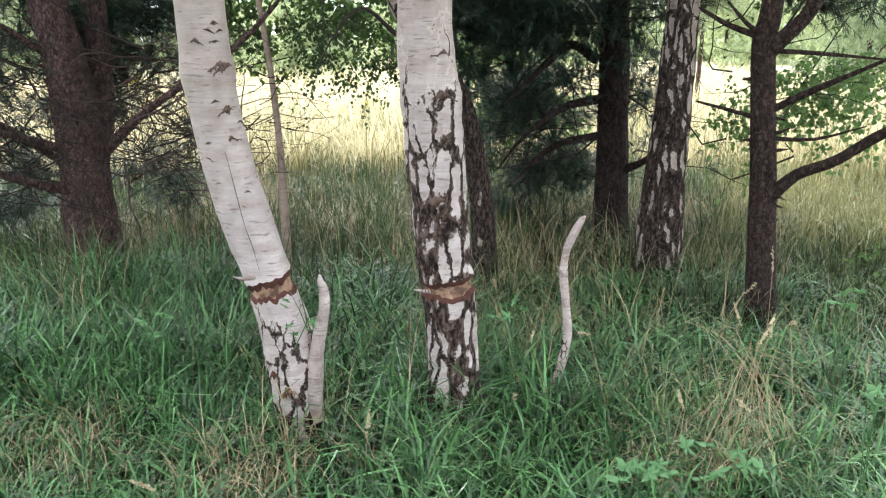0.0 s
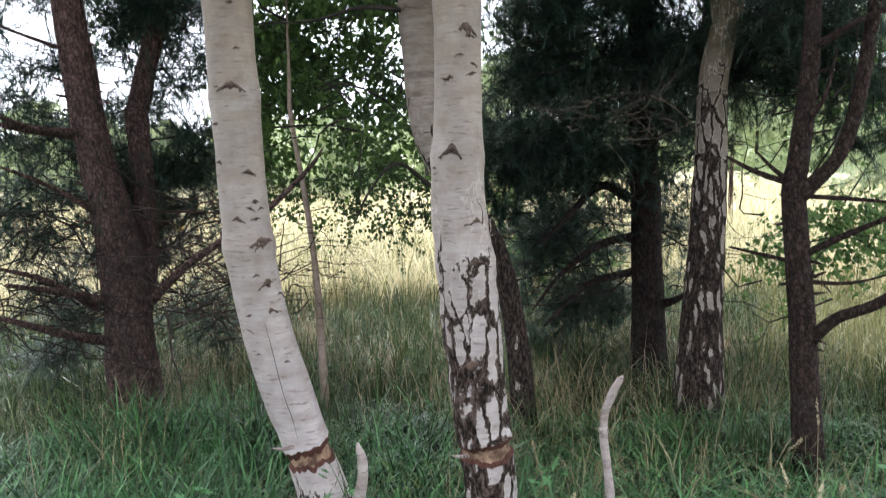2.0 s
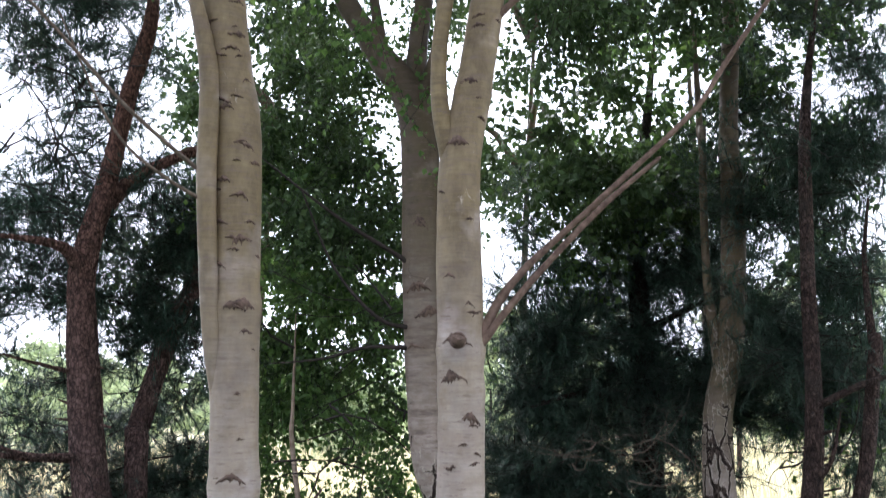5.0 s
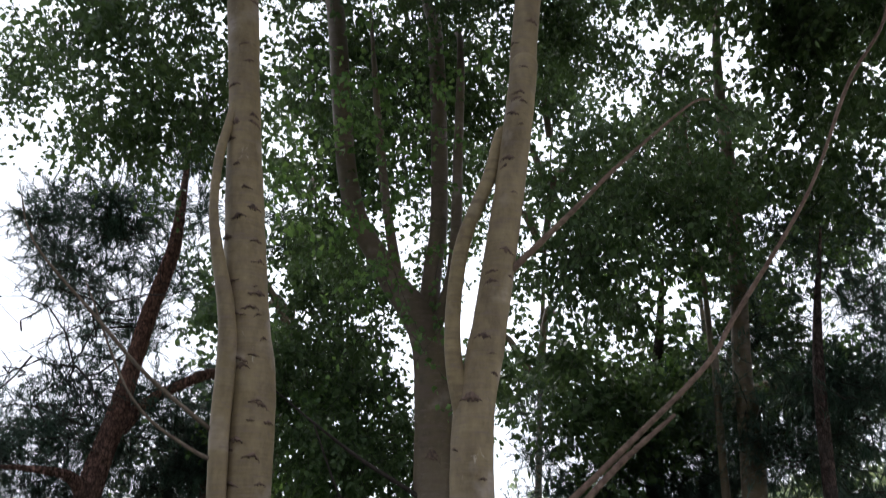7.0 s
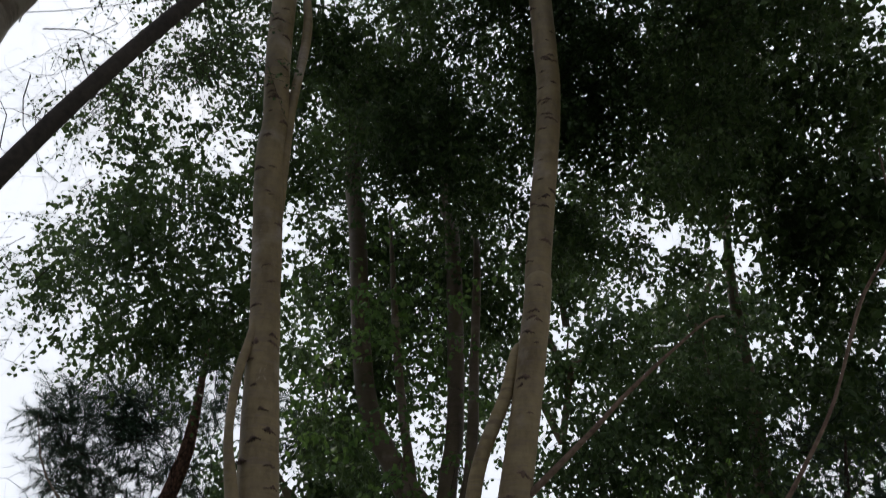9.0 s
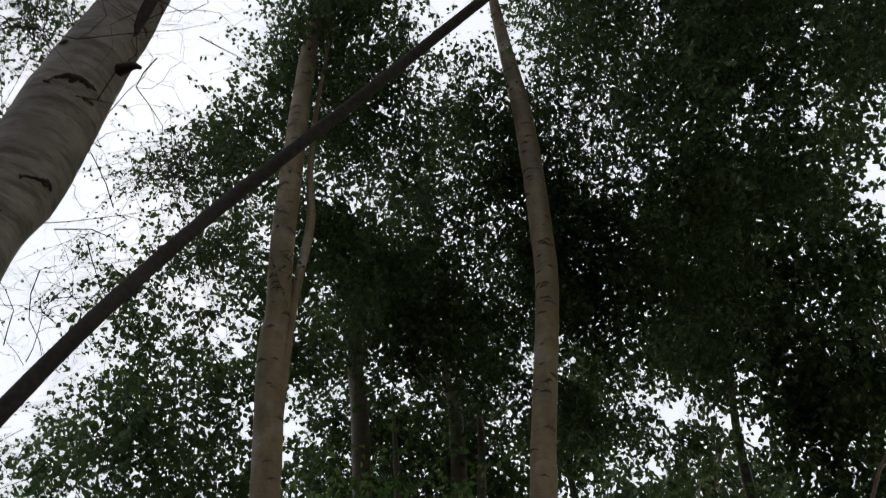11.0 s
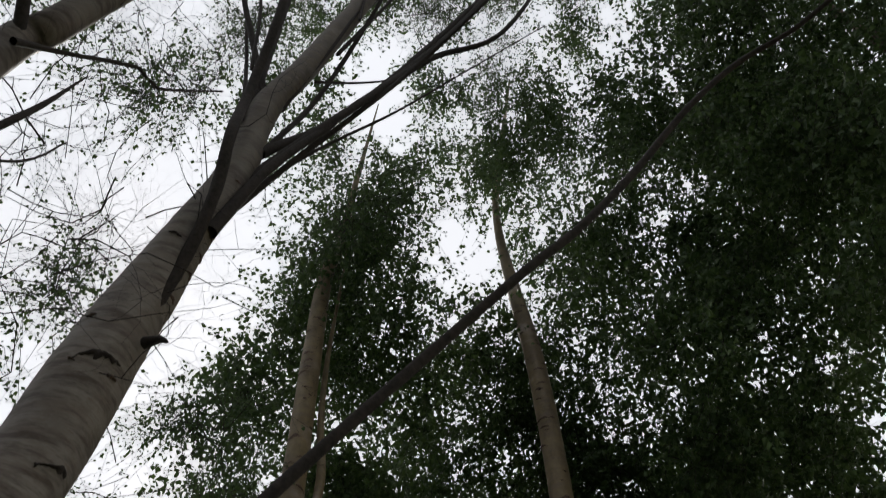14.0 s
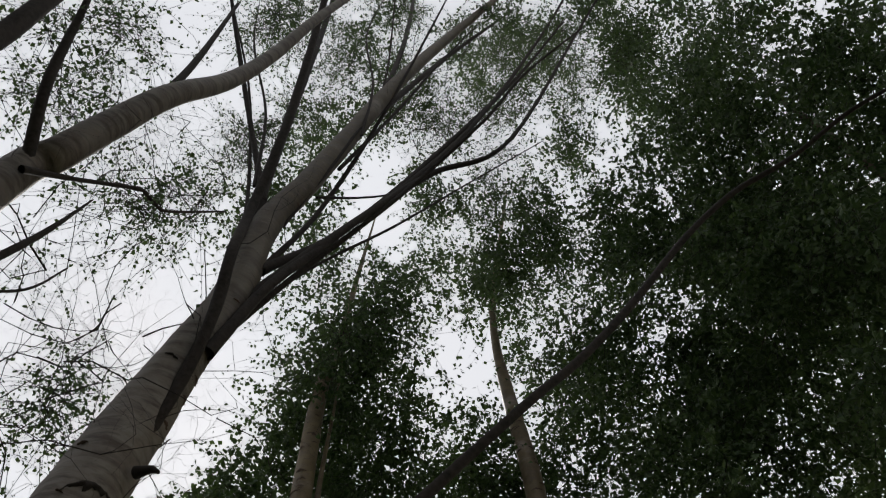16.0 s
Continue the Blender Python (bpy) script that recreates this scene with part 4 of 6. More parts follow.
birch_near = thing("birch", "tall grey birch leaning over the viewpoint", "tree", "birches overhead")
bl_top = [(-1.293, 1.217, 3.692, 0.117), (-1.251, 1.243, 4.004, 0.119), (-1.204, 1.225, 4.319, 0.117), (-1.165, 1.238, 4.697, 0.103), (-1.095, 1.234, 5.108, 0.085), (-1.039, 1.257, 5.532, 0.079), (-1.019, 1.248, 6.168, 0.07), (-0.911, 1.271, 6.683, 0.065), (-0.753, 1.279, 7.464, 0.06), (-0.53, 1.264, 8.44, 0.05), (-0.175, 1.268, 9.695, 0.04), (0.442, 1.191, 11.331, 0.022), (0.9, 1.1, 12.6, 0.006)]
fx, fy, fz, fr = bl_top[0]
bl = [(fx - 0.03, fy - 0.03, -0.2, 0.17), (fx - 0.03, fy - 0.02, 1.2, 0.135), (fx - 0.01, fy, 2.6, 0.12)] + bl_top
rows_n = catmull(bl, 0.05)
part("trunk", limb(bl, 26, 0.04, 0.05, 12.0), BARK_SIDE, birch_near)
for rows in ([(-1.238, 1.386, 4.337, 0.0169), (-1.194, 1.327, 4.385, 0.0205), (-1.138, 1.256, 4.431, 0.0221), (-1.098, 1.220, 4.612, 0.0229), (-1.057, 1.198, 4.837, 0.0231), (-1.020, 1.155, 5.060, 0.0231), (-1.003, 1.109, 5.268, 0.0242), (-1.000, 1.048, 5.528, 0.0233), (-1.029, 1.090, 6.011, 0.0230), (-0.967, 0.952, 6.575, 0.0228), (-0.919, 0.777, 7.168, 0.0222), (-0.870, 0.551, 7.849, 0.0196), (-0.811, 0.275, 8.714, 0.0122)],
             [(-1.013, 1.212, 5.053, 0.028), (-0.902, 1.26, 5.61, 0.021), (-0.733, 1.366, 6.221, 0.019), (-0.404, 1.548, 7.428, 0.017), (0.355, 1.611, 9.543, 0.015), (0.919, 1.43, 10.819, 0.01)],
             [(-1.05, 1.25, 5.3, 0.036), (-0.781, 1.339, 6.089, 0.022), (-0.292, 1.522, 7.375, 0.020), (0.223, 1.564, 8.01, 0.015), (0.913, 1.314, 9.843, 0.012), (1.37, 0.92, 10.659, 0.008)],
             [(-0.972, 1.271, 5.764, 0.027), (-0.681, 1.448, 6.551, 0.019), (-0.034, 1.6, 8.378, 0.017), (0.696, 1.463, 10.53, 0.013), (1.232, 1.098, 11.833, 0.009)],
             [(-1.063, 1.223, 5.89, 0.025), (-1.1, 1.19, 7.169, 0.021), (-1.204, 1.084, 10.671, 0.023), (-1.35, 0.949, 13.893, 0.011)],
             [(-1.038, 1.218, 6.294, 0.019), (-1.251, 0.997, 7.113, 0.016), (-1.495, 0.569, 8.112, 0.012), (-1.585, 0.22, 8.607, 0.006)],
             [(-0.888, 1.331, 6.9, 0.022), (-0.7, 1.439, 8.375, 0.022), (-0.57, 1.495, 10.958, 0.022), (-0.574, 1.494, 14.94, 0.012)],
             [(-0.735, 1.29, 7.55, 0.028), (-0.602, 1.483, 8.72, 0.025), (-0.14, 1.594, 10.51, 0.021), (0.521, 1.513, 11.865, 0.009)],
             [(-1.061, 1.197, 4.426, 0.02), (-1.006, 1.179, 4.418, 0.012), (-0.982, 1.173, 4.396, 0.007)],
             [(fx + 0.06, fy, 2.55, 0.04), (-1.02, 1.02, 2.7, 0.02), (-0.86, 0.92, 2.93, 0.017), (-0.748, 0.945, 3.21, 0.0165), (-0.624, 1.02, 3.54, 0.0165), (-0.499, 1.06, 3.771, 0.016), (-0.258, 1.086, 4.118, 0.0155), (0.056, 1.067, 4.494, 0.015), (0.243, 1.07, 4.716, 0.0145), (0.464, 1.06, 5.025, 0.0135), (0.712, 0.987, 5.347, 0.012), (0.936, 0.914, 5.553, 0.011), (1.169, 0.824, 5.644, 0.01), (1.403, 0.689, 5.744, 0.009), (1.598, 0.567, 5.748, 0.007), (1.81, 0.404, 5.736, 0.004)]):
    part("branch", limb(rows, 10, 0.03, 0.08, 1.0), TWIG, birch_near)
for rows in ([(-1.035, 1.324, 5.362, 0.0147), (-0.873, 1.407, 5.952, 0.0147), (-0.621, 1.447, 6.543, 0.0142), (-0.347, 1.448, 7.116, 0.0131), (0.069, 1.298, 7.710, 0.0116), (0.360, 1.179, 8.255, 0.0095), (0.806, 1.017, 8.767, 0.0068)],
             [(-0.993, 1.345, 5.956, 0.0155), (-0.887, 1.473, 6.767, 0.0150), (-0.676, 1.386, 7.649, 0.0133), (-0.450, 1.208, 8.513, 0.0106), (-0.156, 0.886, 9.369, 0.0068)],
             [(-0.953, 1.279, 6.226, 0.0122), (-0.734, 1.255, 7.296, 0.0112), (-0.598, 1.222, 8.307, 0.0088), (-0.547, 0.863, 9.358, 0.0051)],
             [(-1.059, 1.176, 5.907, 0.0114), (-1.180, 1.157, 6.668, 0.0100), (-1.313, 0.937, 7.464, 0.0077), (-1.525, 0.591, 8.230, 0.0044)],
             [(-0.840, 1.293, 6.578, 0.0087), (-0.653, 1.447, 6.907, 0.0070), (-0.492, 1.564, 7.239, 0.0050), (-0.263, 1.579, 7.607, 0.0027)],
             [(-0.790, 1.353, 7.108, 0.0129), (-0.515, 1.337, 8.034, 0.0113), (-0.217, 1.254, 8.942, 0.0086), (0.112, 1.172, 9.818, 0.0049)],
             [(-1.046, 1.056, 6.189, 0.0093), (-1.124, 0.957, 6.969, 0.0082), (-1.305, 0.770, 7.721, 0.0062), (-1.393, 0.643, 8.460, 0.0035)],
             [(-0.675, 1.252, 7.376, 0.0101), (-0.664, 1.189, 8.206, 0.0087), (-0.755, 1.036, 9.031, 0.0065), (-0.619, 0.866, 9.862, 0.0036)],
             [(-1.018, 1.325, 5.488, 0.0093), (-0.828, 1.523, 6.274, 0.0091), (-0.493, 1.696, 7.051, 0.0082), (-0.091, 1.793, 7.819, 0.0065), (0.504, 1.783, 8.573, 0.0042)]):
    part("branch", limb(rows, 7, 0.05, 0.1, 2.0), TWIG, birch_near)
for n, (spot, size) in enumerate((((-1.107, 1.155, 3.958), 0.10), ((-1.131, 1.131, 4.308), 0.15), ((-1.105, 1.157, 4.955), 0.06), ((-1.157, 1.105, 3.803), 0.05))):
    scar(birch_near, rows_n, spot, size, 140 + n, TWIG, 0.25)
small_scars(birch_near, rows_n, 3.4, 6.5, 16, 800, 0.06)

birch_over = thing("birch", "slender birch bending overhead with dark scars", "tree", "birches overhead")
o_top = [(-1.339, 0.394, 4.676, 0.056), (-1.271, 0.398, 4.89, 0.053), (-1.195, 0.397, 5.154, 0.049), (-1.103, 0.404, 5.465, 0.043), (-1.004, 0.472, 5.855, 0.036), (-0.907, 0.491, 6.299, 0.03), (-0.747, 0.461, 7.061, 0.023), (-0.5, 0.5, 8.4, 0.014), (-0.3, 0.6, 9.6, 0.004)]
ox, oy, oz, orr = o_top[0]
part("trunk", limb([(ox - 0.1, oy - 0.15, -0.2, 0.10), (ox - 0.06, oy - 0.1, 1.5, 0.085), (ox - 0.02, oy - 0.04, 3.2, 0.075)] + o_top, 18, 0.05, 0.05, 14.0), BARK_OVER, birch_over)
for rows in ([(-1.305, 0.381, 4.769, 0.020), (-1.308, 0.222, 5.021, 0.018), (-1.319, 0.100, 5.392, 0.013), (-1.295, -0.064, 5.742, 0.005)],
             [(-1.262, 0.512, 5.648, 0.021), (-1.262, 0.512, 6.357, 0.016), (-1.281, 0.461, 7.387, 0.009)],
             [(-1.262, 0.351, 4.662, 0.012), (-1.226, 0.465, 4.865, 0.008), (-1.148, 0.635, 5.164, 0.007), (-1.105, 0.706, 5.161, 0.006), (-0.985, 0.860, 5.473, 0.004)],
             [(-1.240, 0.425, 4.170, 0.013), (-1.228, 0.514, 4.587, 0.010), (-1.234, 0.575, 4.962, 0.003)],
             [(-1.193, 0.408, 4.109, 0.004), (-1.186, 0.561, 4.376, 0.004), (-1.202, 0.641, 4.637, 0.003)],
             [(-1.199, -0.004, 4.302, 0.029), (-1.198, -0.008, 4.604, 0.029), (-1.197, -0.034, 4.897, 0.027), (-1.239, -0.109, 5.999, 0.015)]):
    part("branch", limb(rows, 8), TWIG, birch_over)

sapling = thing("birch_sapling", "thin pale birch sapling in the undergrowth", "tree")
part("trunk", limb(footed([(-0.834, 4.524, 0.244, 0.024), (-0.843, 4.522, 0.663, 0.019), (-0.872, 4.517, 1.065, 0.016), (-0.935, 4.504, 1.578, 0.013), (-0.935, 4.504, 1.757, 0.01), (-0.929, 4.505, 2.229, 0.003)]), 9), BARK_SAPLING, sapling)

stick = thing("standing_stick", "pale crooked dead birch stick upright in grass", "stick")
part("shaft", limb([(0.274, 2.787, -0.196, 0.022), (0.338, 2.779, -0.034, 0.018), (0.383, 2.774, 0.081, 0.015), (0.413, 2.769, 0.224, 0.016), (0.407, 2.77, 0.342, 0.014), (0.397, 2.772, 0.439, 0.015), (0.401, 2.771, 0.516, 0.013), (0.422, 2.768, 0.577, 0.014), (0.449, 2.764, 0.63, 0.01), (0.458, 2.762, 0.642, 0.005)], 12, 0.01, 0.2, 2.0), STICK, stick)
part("side_twig", limb([(0.401, 2.771, 0.447, 0.007), (0.385, 2.753, 0.467, 0.006), (0.378, 2.744, 0.477, 0.004)], 6), STICK, stick)

# ---- pines ----
pine_left = thing("pine", "old red-brown forked pine with dead lower branches", "tree", "pines")
lp = [(-1.782, 4.349, 0.167, 0.136), (-1.794, 4.344, 0.689, 0.116), (-1.838, 4.326, 1.182, 0.096), (-1.877, 4.309, 1.373, 0.089), (-1.947, 4.278, 2.074, 0.074), (-1.963, 4.27, 2.444, 0.065), (-1.895, 4.301, 2.827, 0.055), (-1.883, 4.361, 3.033, 0.048), (-1.837, 4.435, 3.462, 0.045), (-1.783, 4.51, 3.824, 0.040), (-1.785, 4.563, 4.129, 0.028), (-1.817, 4.658, 4.473, 0.014), (-1.818, 4.658, 4.705, 0.004)]
part("trunk", limb(footed(lp), 24, 0.04, 0.09, 4.0), PINE, pine_left)
for rows in ([(-1.762, 4.357, 0.487, 0.072), (-1.722, 4.481, 0.958, 0.060), (-1.745, 4.525, 1.6, 0.060), (-1.777, 4.62, 1.647, 0.059), (-1.671, 4.765, 2.176, 0.054), (-1.564, 4.907, 2.515, 0.047), (-1.61, 4.945, 2.609, 0.024), (-1.509, 5.081, 2.962, 0.009)],
             [(-1.95, 4.276, 2.416, 0.048), (-2.004, 4.14, 2.534, 0.029), (-2.124, 3.967, 2.555, 0.015), (-2.256, 3.778, 2.543, 0.005)],
             [(-1.882, 4.328, 2.805, 0.054), (-1.745, 4.418, 2.976, 0.031), (-1.495, 4.561, 3.137, 0.030), (-1.41, 4.693, 3.114, 0.020), (-1.234, 4.845, 3.318, 0.005)],
             [(-1.801, 4.341, 0.461, 0.030), (-1.923, 4.068, 0.549, 0.023), (-2.067, 3.771, 0.685, 0.015), (-2.188, 3.585, 0.781, 0.004)],
             [(-1.832, 4.328, 0.663, 0.024), (-1.946, 4.057, 0.763, 0.019), (-2.038, 3.672, 0.864, 0.009)],
             [(-1.668, 4.341, 0.674, 0.030), (-1.456, 4.258, 0.848, 0.021), (-1.241, 4.117, 0.976, 0.018), (-0.913, 3.997, 1.18, 0.014), (-0.716, 3.935, 1.358, 0.009), (-0.674, 3.892, 1.409, 0.004)],
             [(-1.874, 4.31, 1.116, 0.020), (-1.981, 4.041, 1.27, 0.012), (-2.103, 3.751, 1.391, 0.004)],
             [(-1.917, 4.291, 0.645, 0.021), (-2.023, 4.02, 0.829, 0.015), (-2.16, 3.718, 0.948, 0.006)],
             [(-1.963, 4.27, 1.514, 0.019), (-2.088, 3.986, 1.547, 0.016), (-2.176, 3.709, 1.598, 0.006)],
             [(-1.974, 4.265, 1.932, 0.012), (-2.044, 4.009, 1.972, 0.008), (-2.113, 3.745, 2.017, 0.004)],
             [(-1.845, 4.323, 1.539, 0.017), (-2.033, 4.015, 1.551, 0.013), (-2.177, 3.708, 1.66, 0.006)]):
    part("bough", limb(rows, 9, 0.04, 0.08, 3.0), PINE, pine_left)

pine_dark = thing("pine", "dark straight pine trunk in deep shade", "tree", "pines")
part("trunk", limb(footed([(1.002, 5.102, 0.044, 0.108), (0.99, 5.105, 0.782, 0.09), (0.985, 5.106, 1.148, 0.087), (0.979, 5.107, 1.135, 0.089), (0.965, 5.11, 1.945, 0.069), (0.982, 5.208, 2.801, 0.051), (1.111, 5.387, 3.548, 0.029), (1.205, 5.469, 4.162, 0.008)]), 16, 0.04, 0.08, 6.0), PINE_SHADED, pine_dark)
for rows in ([(0.883, 5.124, 1.086, 0.032), (0.71, 4.949, 1.167, 0.025), (0.537, 4.77, 1.051, 0.018), (0.344, 4.587, 0.885, 0.006)],
             [(0.923, 5.117, 0.862, 0.029), (0.689, 4.952, 0.827, 0.022), (0.453, 4.779, 0.688, 0.012), (0.295, 4.691, 0.516, 0.005)],
             [(0.915, 5.119, 0.65, 0.026), (0.632, 4.96, 0.604, 0.019), (0.365, 4.786, 0.407, 0.006)],
             [(1.066, 5.089, 0.454, 0.03), (1.129, 4.871, 0.533, 0.019), (1.248, 4.635, 0.7, 0.007)],
             [(0.934, 5.115, 1.748, 0.03), (0.58, 4.865, 1.81, 0.019), (0.282, 4.591, 1.746, 0.006)],
             [(0.946, 5.113, 2.143, 0.026), (1.219, 4.746, 2.29, 0.015), (1.408, 4.379, 2.296, 0.006)]):
    part("bough", limb(rows, 8, 0.04, 0.08, 3.0), PINE_SHADED, pine_dark)

pine_right = thing("pine", "brown young pine forking above bare side branches", "tree", "pines")
part("trunk", limb(footed([(1.398, 3.694, 0.078, 0.065), (1.368, 3.706, 0.654, 0.056), (1.335, 3.718, 1.172, 0.049), (1.348, 3.713, 1.263, 0.045), (1.391, 3.697, 1.738, 0.036), (1.402, 3.693, 2.219, 0.03), (1.438, 3.711, 2.835, 0.027), (1.497, 3.763, 3.205, 0.018), (1.58, 3.783, 3.626, 0.005)]), 16, 0.04, 0.08, 7.0), PINE_BROWN, pine_right)
for rows in ([(1.344, 3.714, 1.137, 0.04), (1.429, 3.682, 1.228, 0.032), (1.5, 3.654, 1.327, 0.03), (1.561, 3.629, 1.553, 0.03), (1.622, 3.602, 2.03, 0.025), (1.636, 3.65, 1.903, 0.021), (1.646, 3.7, 2.337, 0.012), (1.699, 3.731, 2.637, 0.004)],
             [(1.388, 3.698, 0.521, 0.032), (1.476, 3.61, 0.644, 0.025), (1.588, 3.507, 0.717, 0.023), (1.717, 3.39, 0.842, 0.021), (1.875, 3.19, 0.953, 0.008)],
             [(1.361, 3.708, 0.893, 0.017), (1.508, 3.597, 0.993, 0.013), (1.679, 3.409, 1.109, 0.008), (1.758, 3.256, 1.192, 0.003)],
             [(1.333, 3.718, 1.199, 0.015), (1.183, 3.716, 1.252, 0.012), (1.058, 3.702, 1.319, 0.006)],
             [(1.34, 3.716, 1.194, 0.014), (1.246, 3.696, 1.262, 0.009), (1.163, 3.67, 1.34, 0.005)],
             [(1.369, 3.705, 0.787, 0.011), (1.524, 3.59, 0.794, 0.007), (1.67, 3.469, 0.856, 0.003)],
             [(1.343, 3.715, 1.149, 0.012), (1.516, 3.593, 1.138, 0.009), (1.7, 3.454, 1.118, 0.004)],
             [(1.342, 3.715, 0.869, 0.011), (1.206, 3.709, 0.906, 0.008), (1.07, 3.698, 0.942, 0.005)],
             [(1.371, 3.705, 1.739, 0.019), (1.545, 3.581, 1.845, 0.014), (1.688, 3.46, 1.9, 0.007)],
             [(1.365, 3.707, 1.429, 0.011), (1.421, 3.632, 1.547, 0.009), (1.464, 3.615, 1.733, 0.003)]):
    part("bough", limb(rows, 9, 0.04, 0.08, 3.0), PINE_BROWN, pine_right)


rng = np.random.default_rng(37)
for tree, path, n, mat in ((pine_right, catmull([(1.385, 3.699, 0.359, 0.056), (1.335, 3.718, 1.172, 0.049), (1.391, 3.697, 1.738, 0.036)], 0.05), 22, PINE_BROWN), (pine_left, catmull([(-1.792, 4.345, 0.575, 0.136), (-1.838, 4.326, 1.182, 0.114), (-1.947, 4.278, 2.074, 0.088)], 0.05), 22, PINE), (pine_dark, catmull([(0.996, 5.104, 0.452, 0.096), (0.978, 5.107, 1.618, 0.075)], 0.05), 12, PINE_SHADED)):
    for _ in range(n):
        x, y, z, r = path[rng.integers(0, len(path))]
        th = rng.uniform(-3.3, 0.2)
        d = np.array([math.cos(th), math.sin(th), rng.uniform(-0.3, 0.5)])
        p = np.array([x, y, z]) + d * r * 0.8
        e = p + d * rng.uniform(0.03, 0.09)
        part("branch_stub", limb([(*p, 0.009), (*((p + e) / 2), 0.007), (*e, rng.uniform(0.002, 0.005))], 6, 0.02), mat, tree)


# ---- foliage ----
def crown(tree, masses, seed, mat=None, **kw):
    tw, lv = leafy(masses, np.random.default_rng(seed), **kw)
    part("fine_twig", tw, TWIG, tree)["kind"] = "stuff"
    part("crown", lv, mat or LEAF, tree, smooth=False)["kind"] = "stuff"


def needles(tree, masses, seed, mat=None, **kw):
    tw, nd = needled(masses, np.random.default_rng(seed), **kw)
    part("fine_twig", tw, TWIG, tree)["kind"] = "stuff"
    part("crown", nd, mat or NEEDLE, tree, smooth=False)["kind"] = "stuff"


crown(birch_back, [
    ((-0.898, 5.426, 1.913), (0.5, 0.6, 0.5), 240), ((-0.786, 4.938, 2.607), (0.55, 0.6, 0.5), 280), ((-1.01, 4.897, 3.099), (0.4, 0.5, 0.4), 180),
    ((-0.897, 5.122, 3.334), (0.5, 0.7, 0.5), 240), ((-0.587, 4.764, 4.942), (0.5, 0.7, 0.7), 380),
    ((-0.806, 4.732, 4.22), (0.3, 0.5, 0.45), 130), ((-0.734, 4.946, 6.006), (0.8, 0.8, 1.0), 520), ((-0.932, 5.319, 3.696), (0.4, 0.5, 0.4), 260), ((-0.486, 5.177, 7.386), (1.0, 0.9, 1.3), 720), ((-0.887, 5.124, 5.426), (0.3, 0.6, 0.7), 150), ((-0.233, 4.794, 6.847), (0.8, 0.7, 0.9), 460), ((-0.126, 5.198, 4.879), (0.35, 0.5, 0.7), 220)], 21, leaf=0.036)
crown(birch_back, [((-0.522, 4.369, 1.165), (0.12, 0.12, 0.09), 16), ((-0.326, 4.388, 1.356), (0.06, 0.12, 0.3), 26), ((-0.522, 4.57, 1.286), (0.25, 0.2, 0.12), 40), ((-0.29, 4.491, 1.146), (0.08, 0.15, 0.2), 24)], 29, leaf=0.021, per=26)
crown(birch_furrowed, [
    ((0.532, 3.56, 3.758), (0.35, 0.5, 0.5), 114), ((1.063, 3.648, 4.025), (0.5, 0.5, 0.6), 297), ((0.563, 3.556, 3.753), (0.3, 0.5, 0.4), 74),
    ((0.91, 3.276, 5.728), (0.6, 0.6, 0.9), 486), ((0.556, 3.354, 5.834), (0.4, 0.5, 0.6), 297), ((1.111, 2.57, 5.83), (0.5, 0.6, 1.0), 567),
    ((-0.251, 3.391, 6.54), (0.5, 0.5, 0.7), 432), ((0.214, 3.193, 9.541), (0.6, 0.6, 1.2), 445), ((0.107, 3.598, 6.702), (0.5, 0.5, 0.8), 567), ((0.678, 3.332, 7.138), (0.4, 0.4, 0.9), 445), ((-0.332, 3.785, 5.759), (0.5, 0.5, 0.7), 513),
    ((0.29, 2.584, 14.133), (0.7, 0.7, 1.3), 380), ((0.825, 2.676, 9.796), (0.5, 0.6, 1.3), 380), ((0.368, 2.977, 8.078), (0.5, 0.6, 1.2), 330), ((1.497, 1.746, 11.563), (0.5, 0.5, 1.3), 380), ((1.111, 2.351, 13.34), (0.3, 0.3, 1.0), 200), ((0.428, 3.675, 5.864), (0.35, 0.4, 0.6), 240), ((0.387, 3.78, 5.926), (0.35, 0.4, 0.5), 260), ((0.446, 3.874, 5.206), (0.4, 0.5, 0.6), 200)], 22, leaf=0.032)
crown(birch_leaning, [
    ((-1.467, 3.287, 4.465), (0.35, 0.5, 0.6), 230), ((-1.605, 2.997, 5.118), (0.4, 0.5, 0.6), 130), ((-1.573, 3.459, 4.333), (0.4, 0.5, 0.5), 200), ((-0.97, 3.259, 5.291), (0.5, 0.5, 0.7), 420),
    ((-1.142, 2.882, 5.775), (0.4, 0.5, 0.7), 230), ((-0.821, 2.885, 7.361), (0.6, 0.6, 1.3), 420), ((-2.132, 3.849, 4.65), (0.6, 0.5, 0.5), 120), ((-1.609, 3.879, 4.871), (0.4, 0.5, 0.5), 130), ((-0.85, 2.877, 6.807), (0.45, 0.45, 1.0), 260),
    ((-1.283, 2.376, 11.726), (0.7, 0.7, 1.3), 330), ((-1.47, 2.5, 8.846), (0.5, 0.6, 1.2), 230), ((-0.416, 2.971, 9.486), (0.6, 0.6, 1.3), 330), ((-0.87, 2.975, 7.717), (0.5, 0.5, 1.0), 260), ((-1.039, 3.447, 7.036), (0.28, 0.4, 0.6), 420), ((-1.393, 2.991, 6.629), (0.2, 0.3, 0.5), 150)], 23, leaf=0.032)
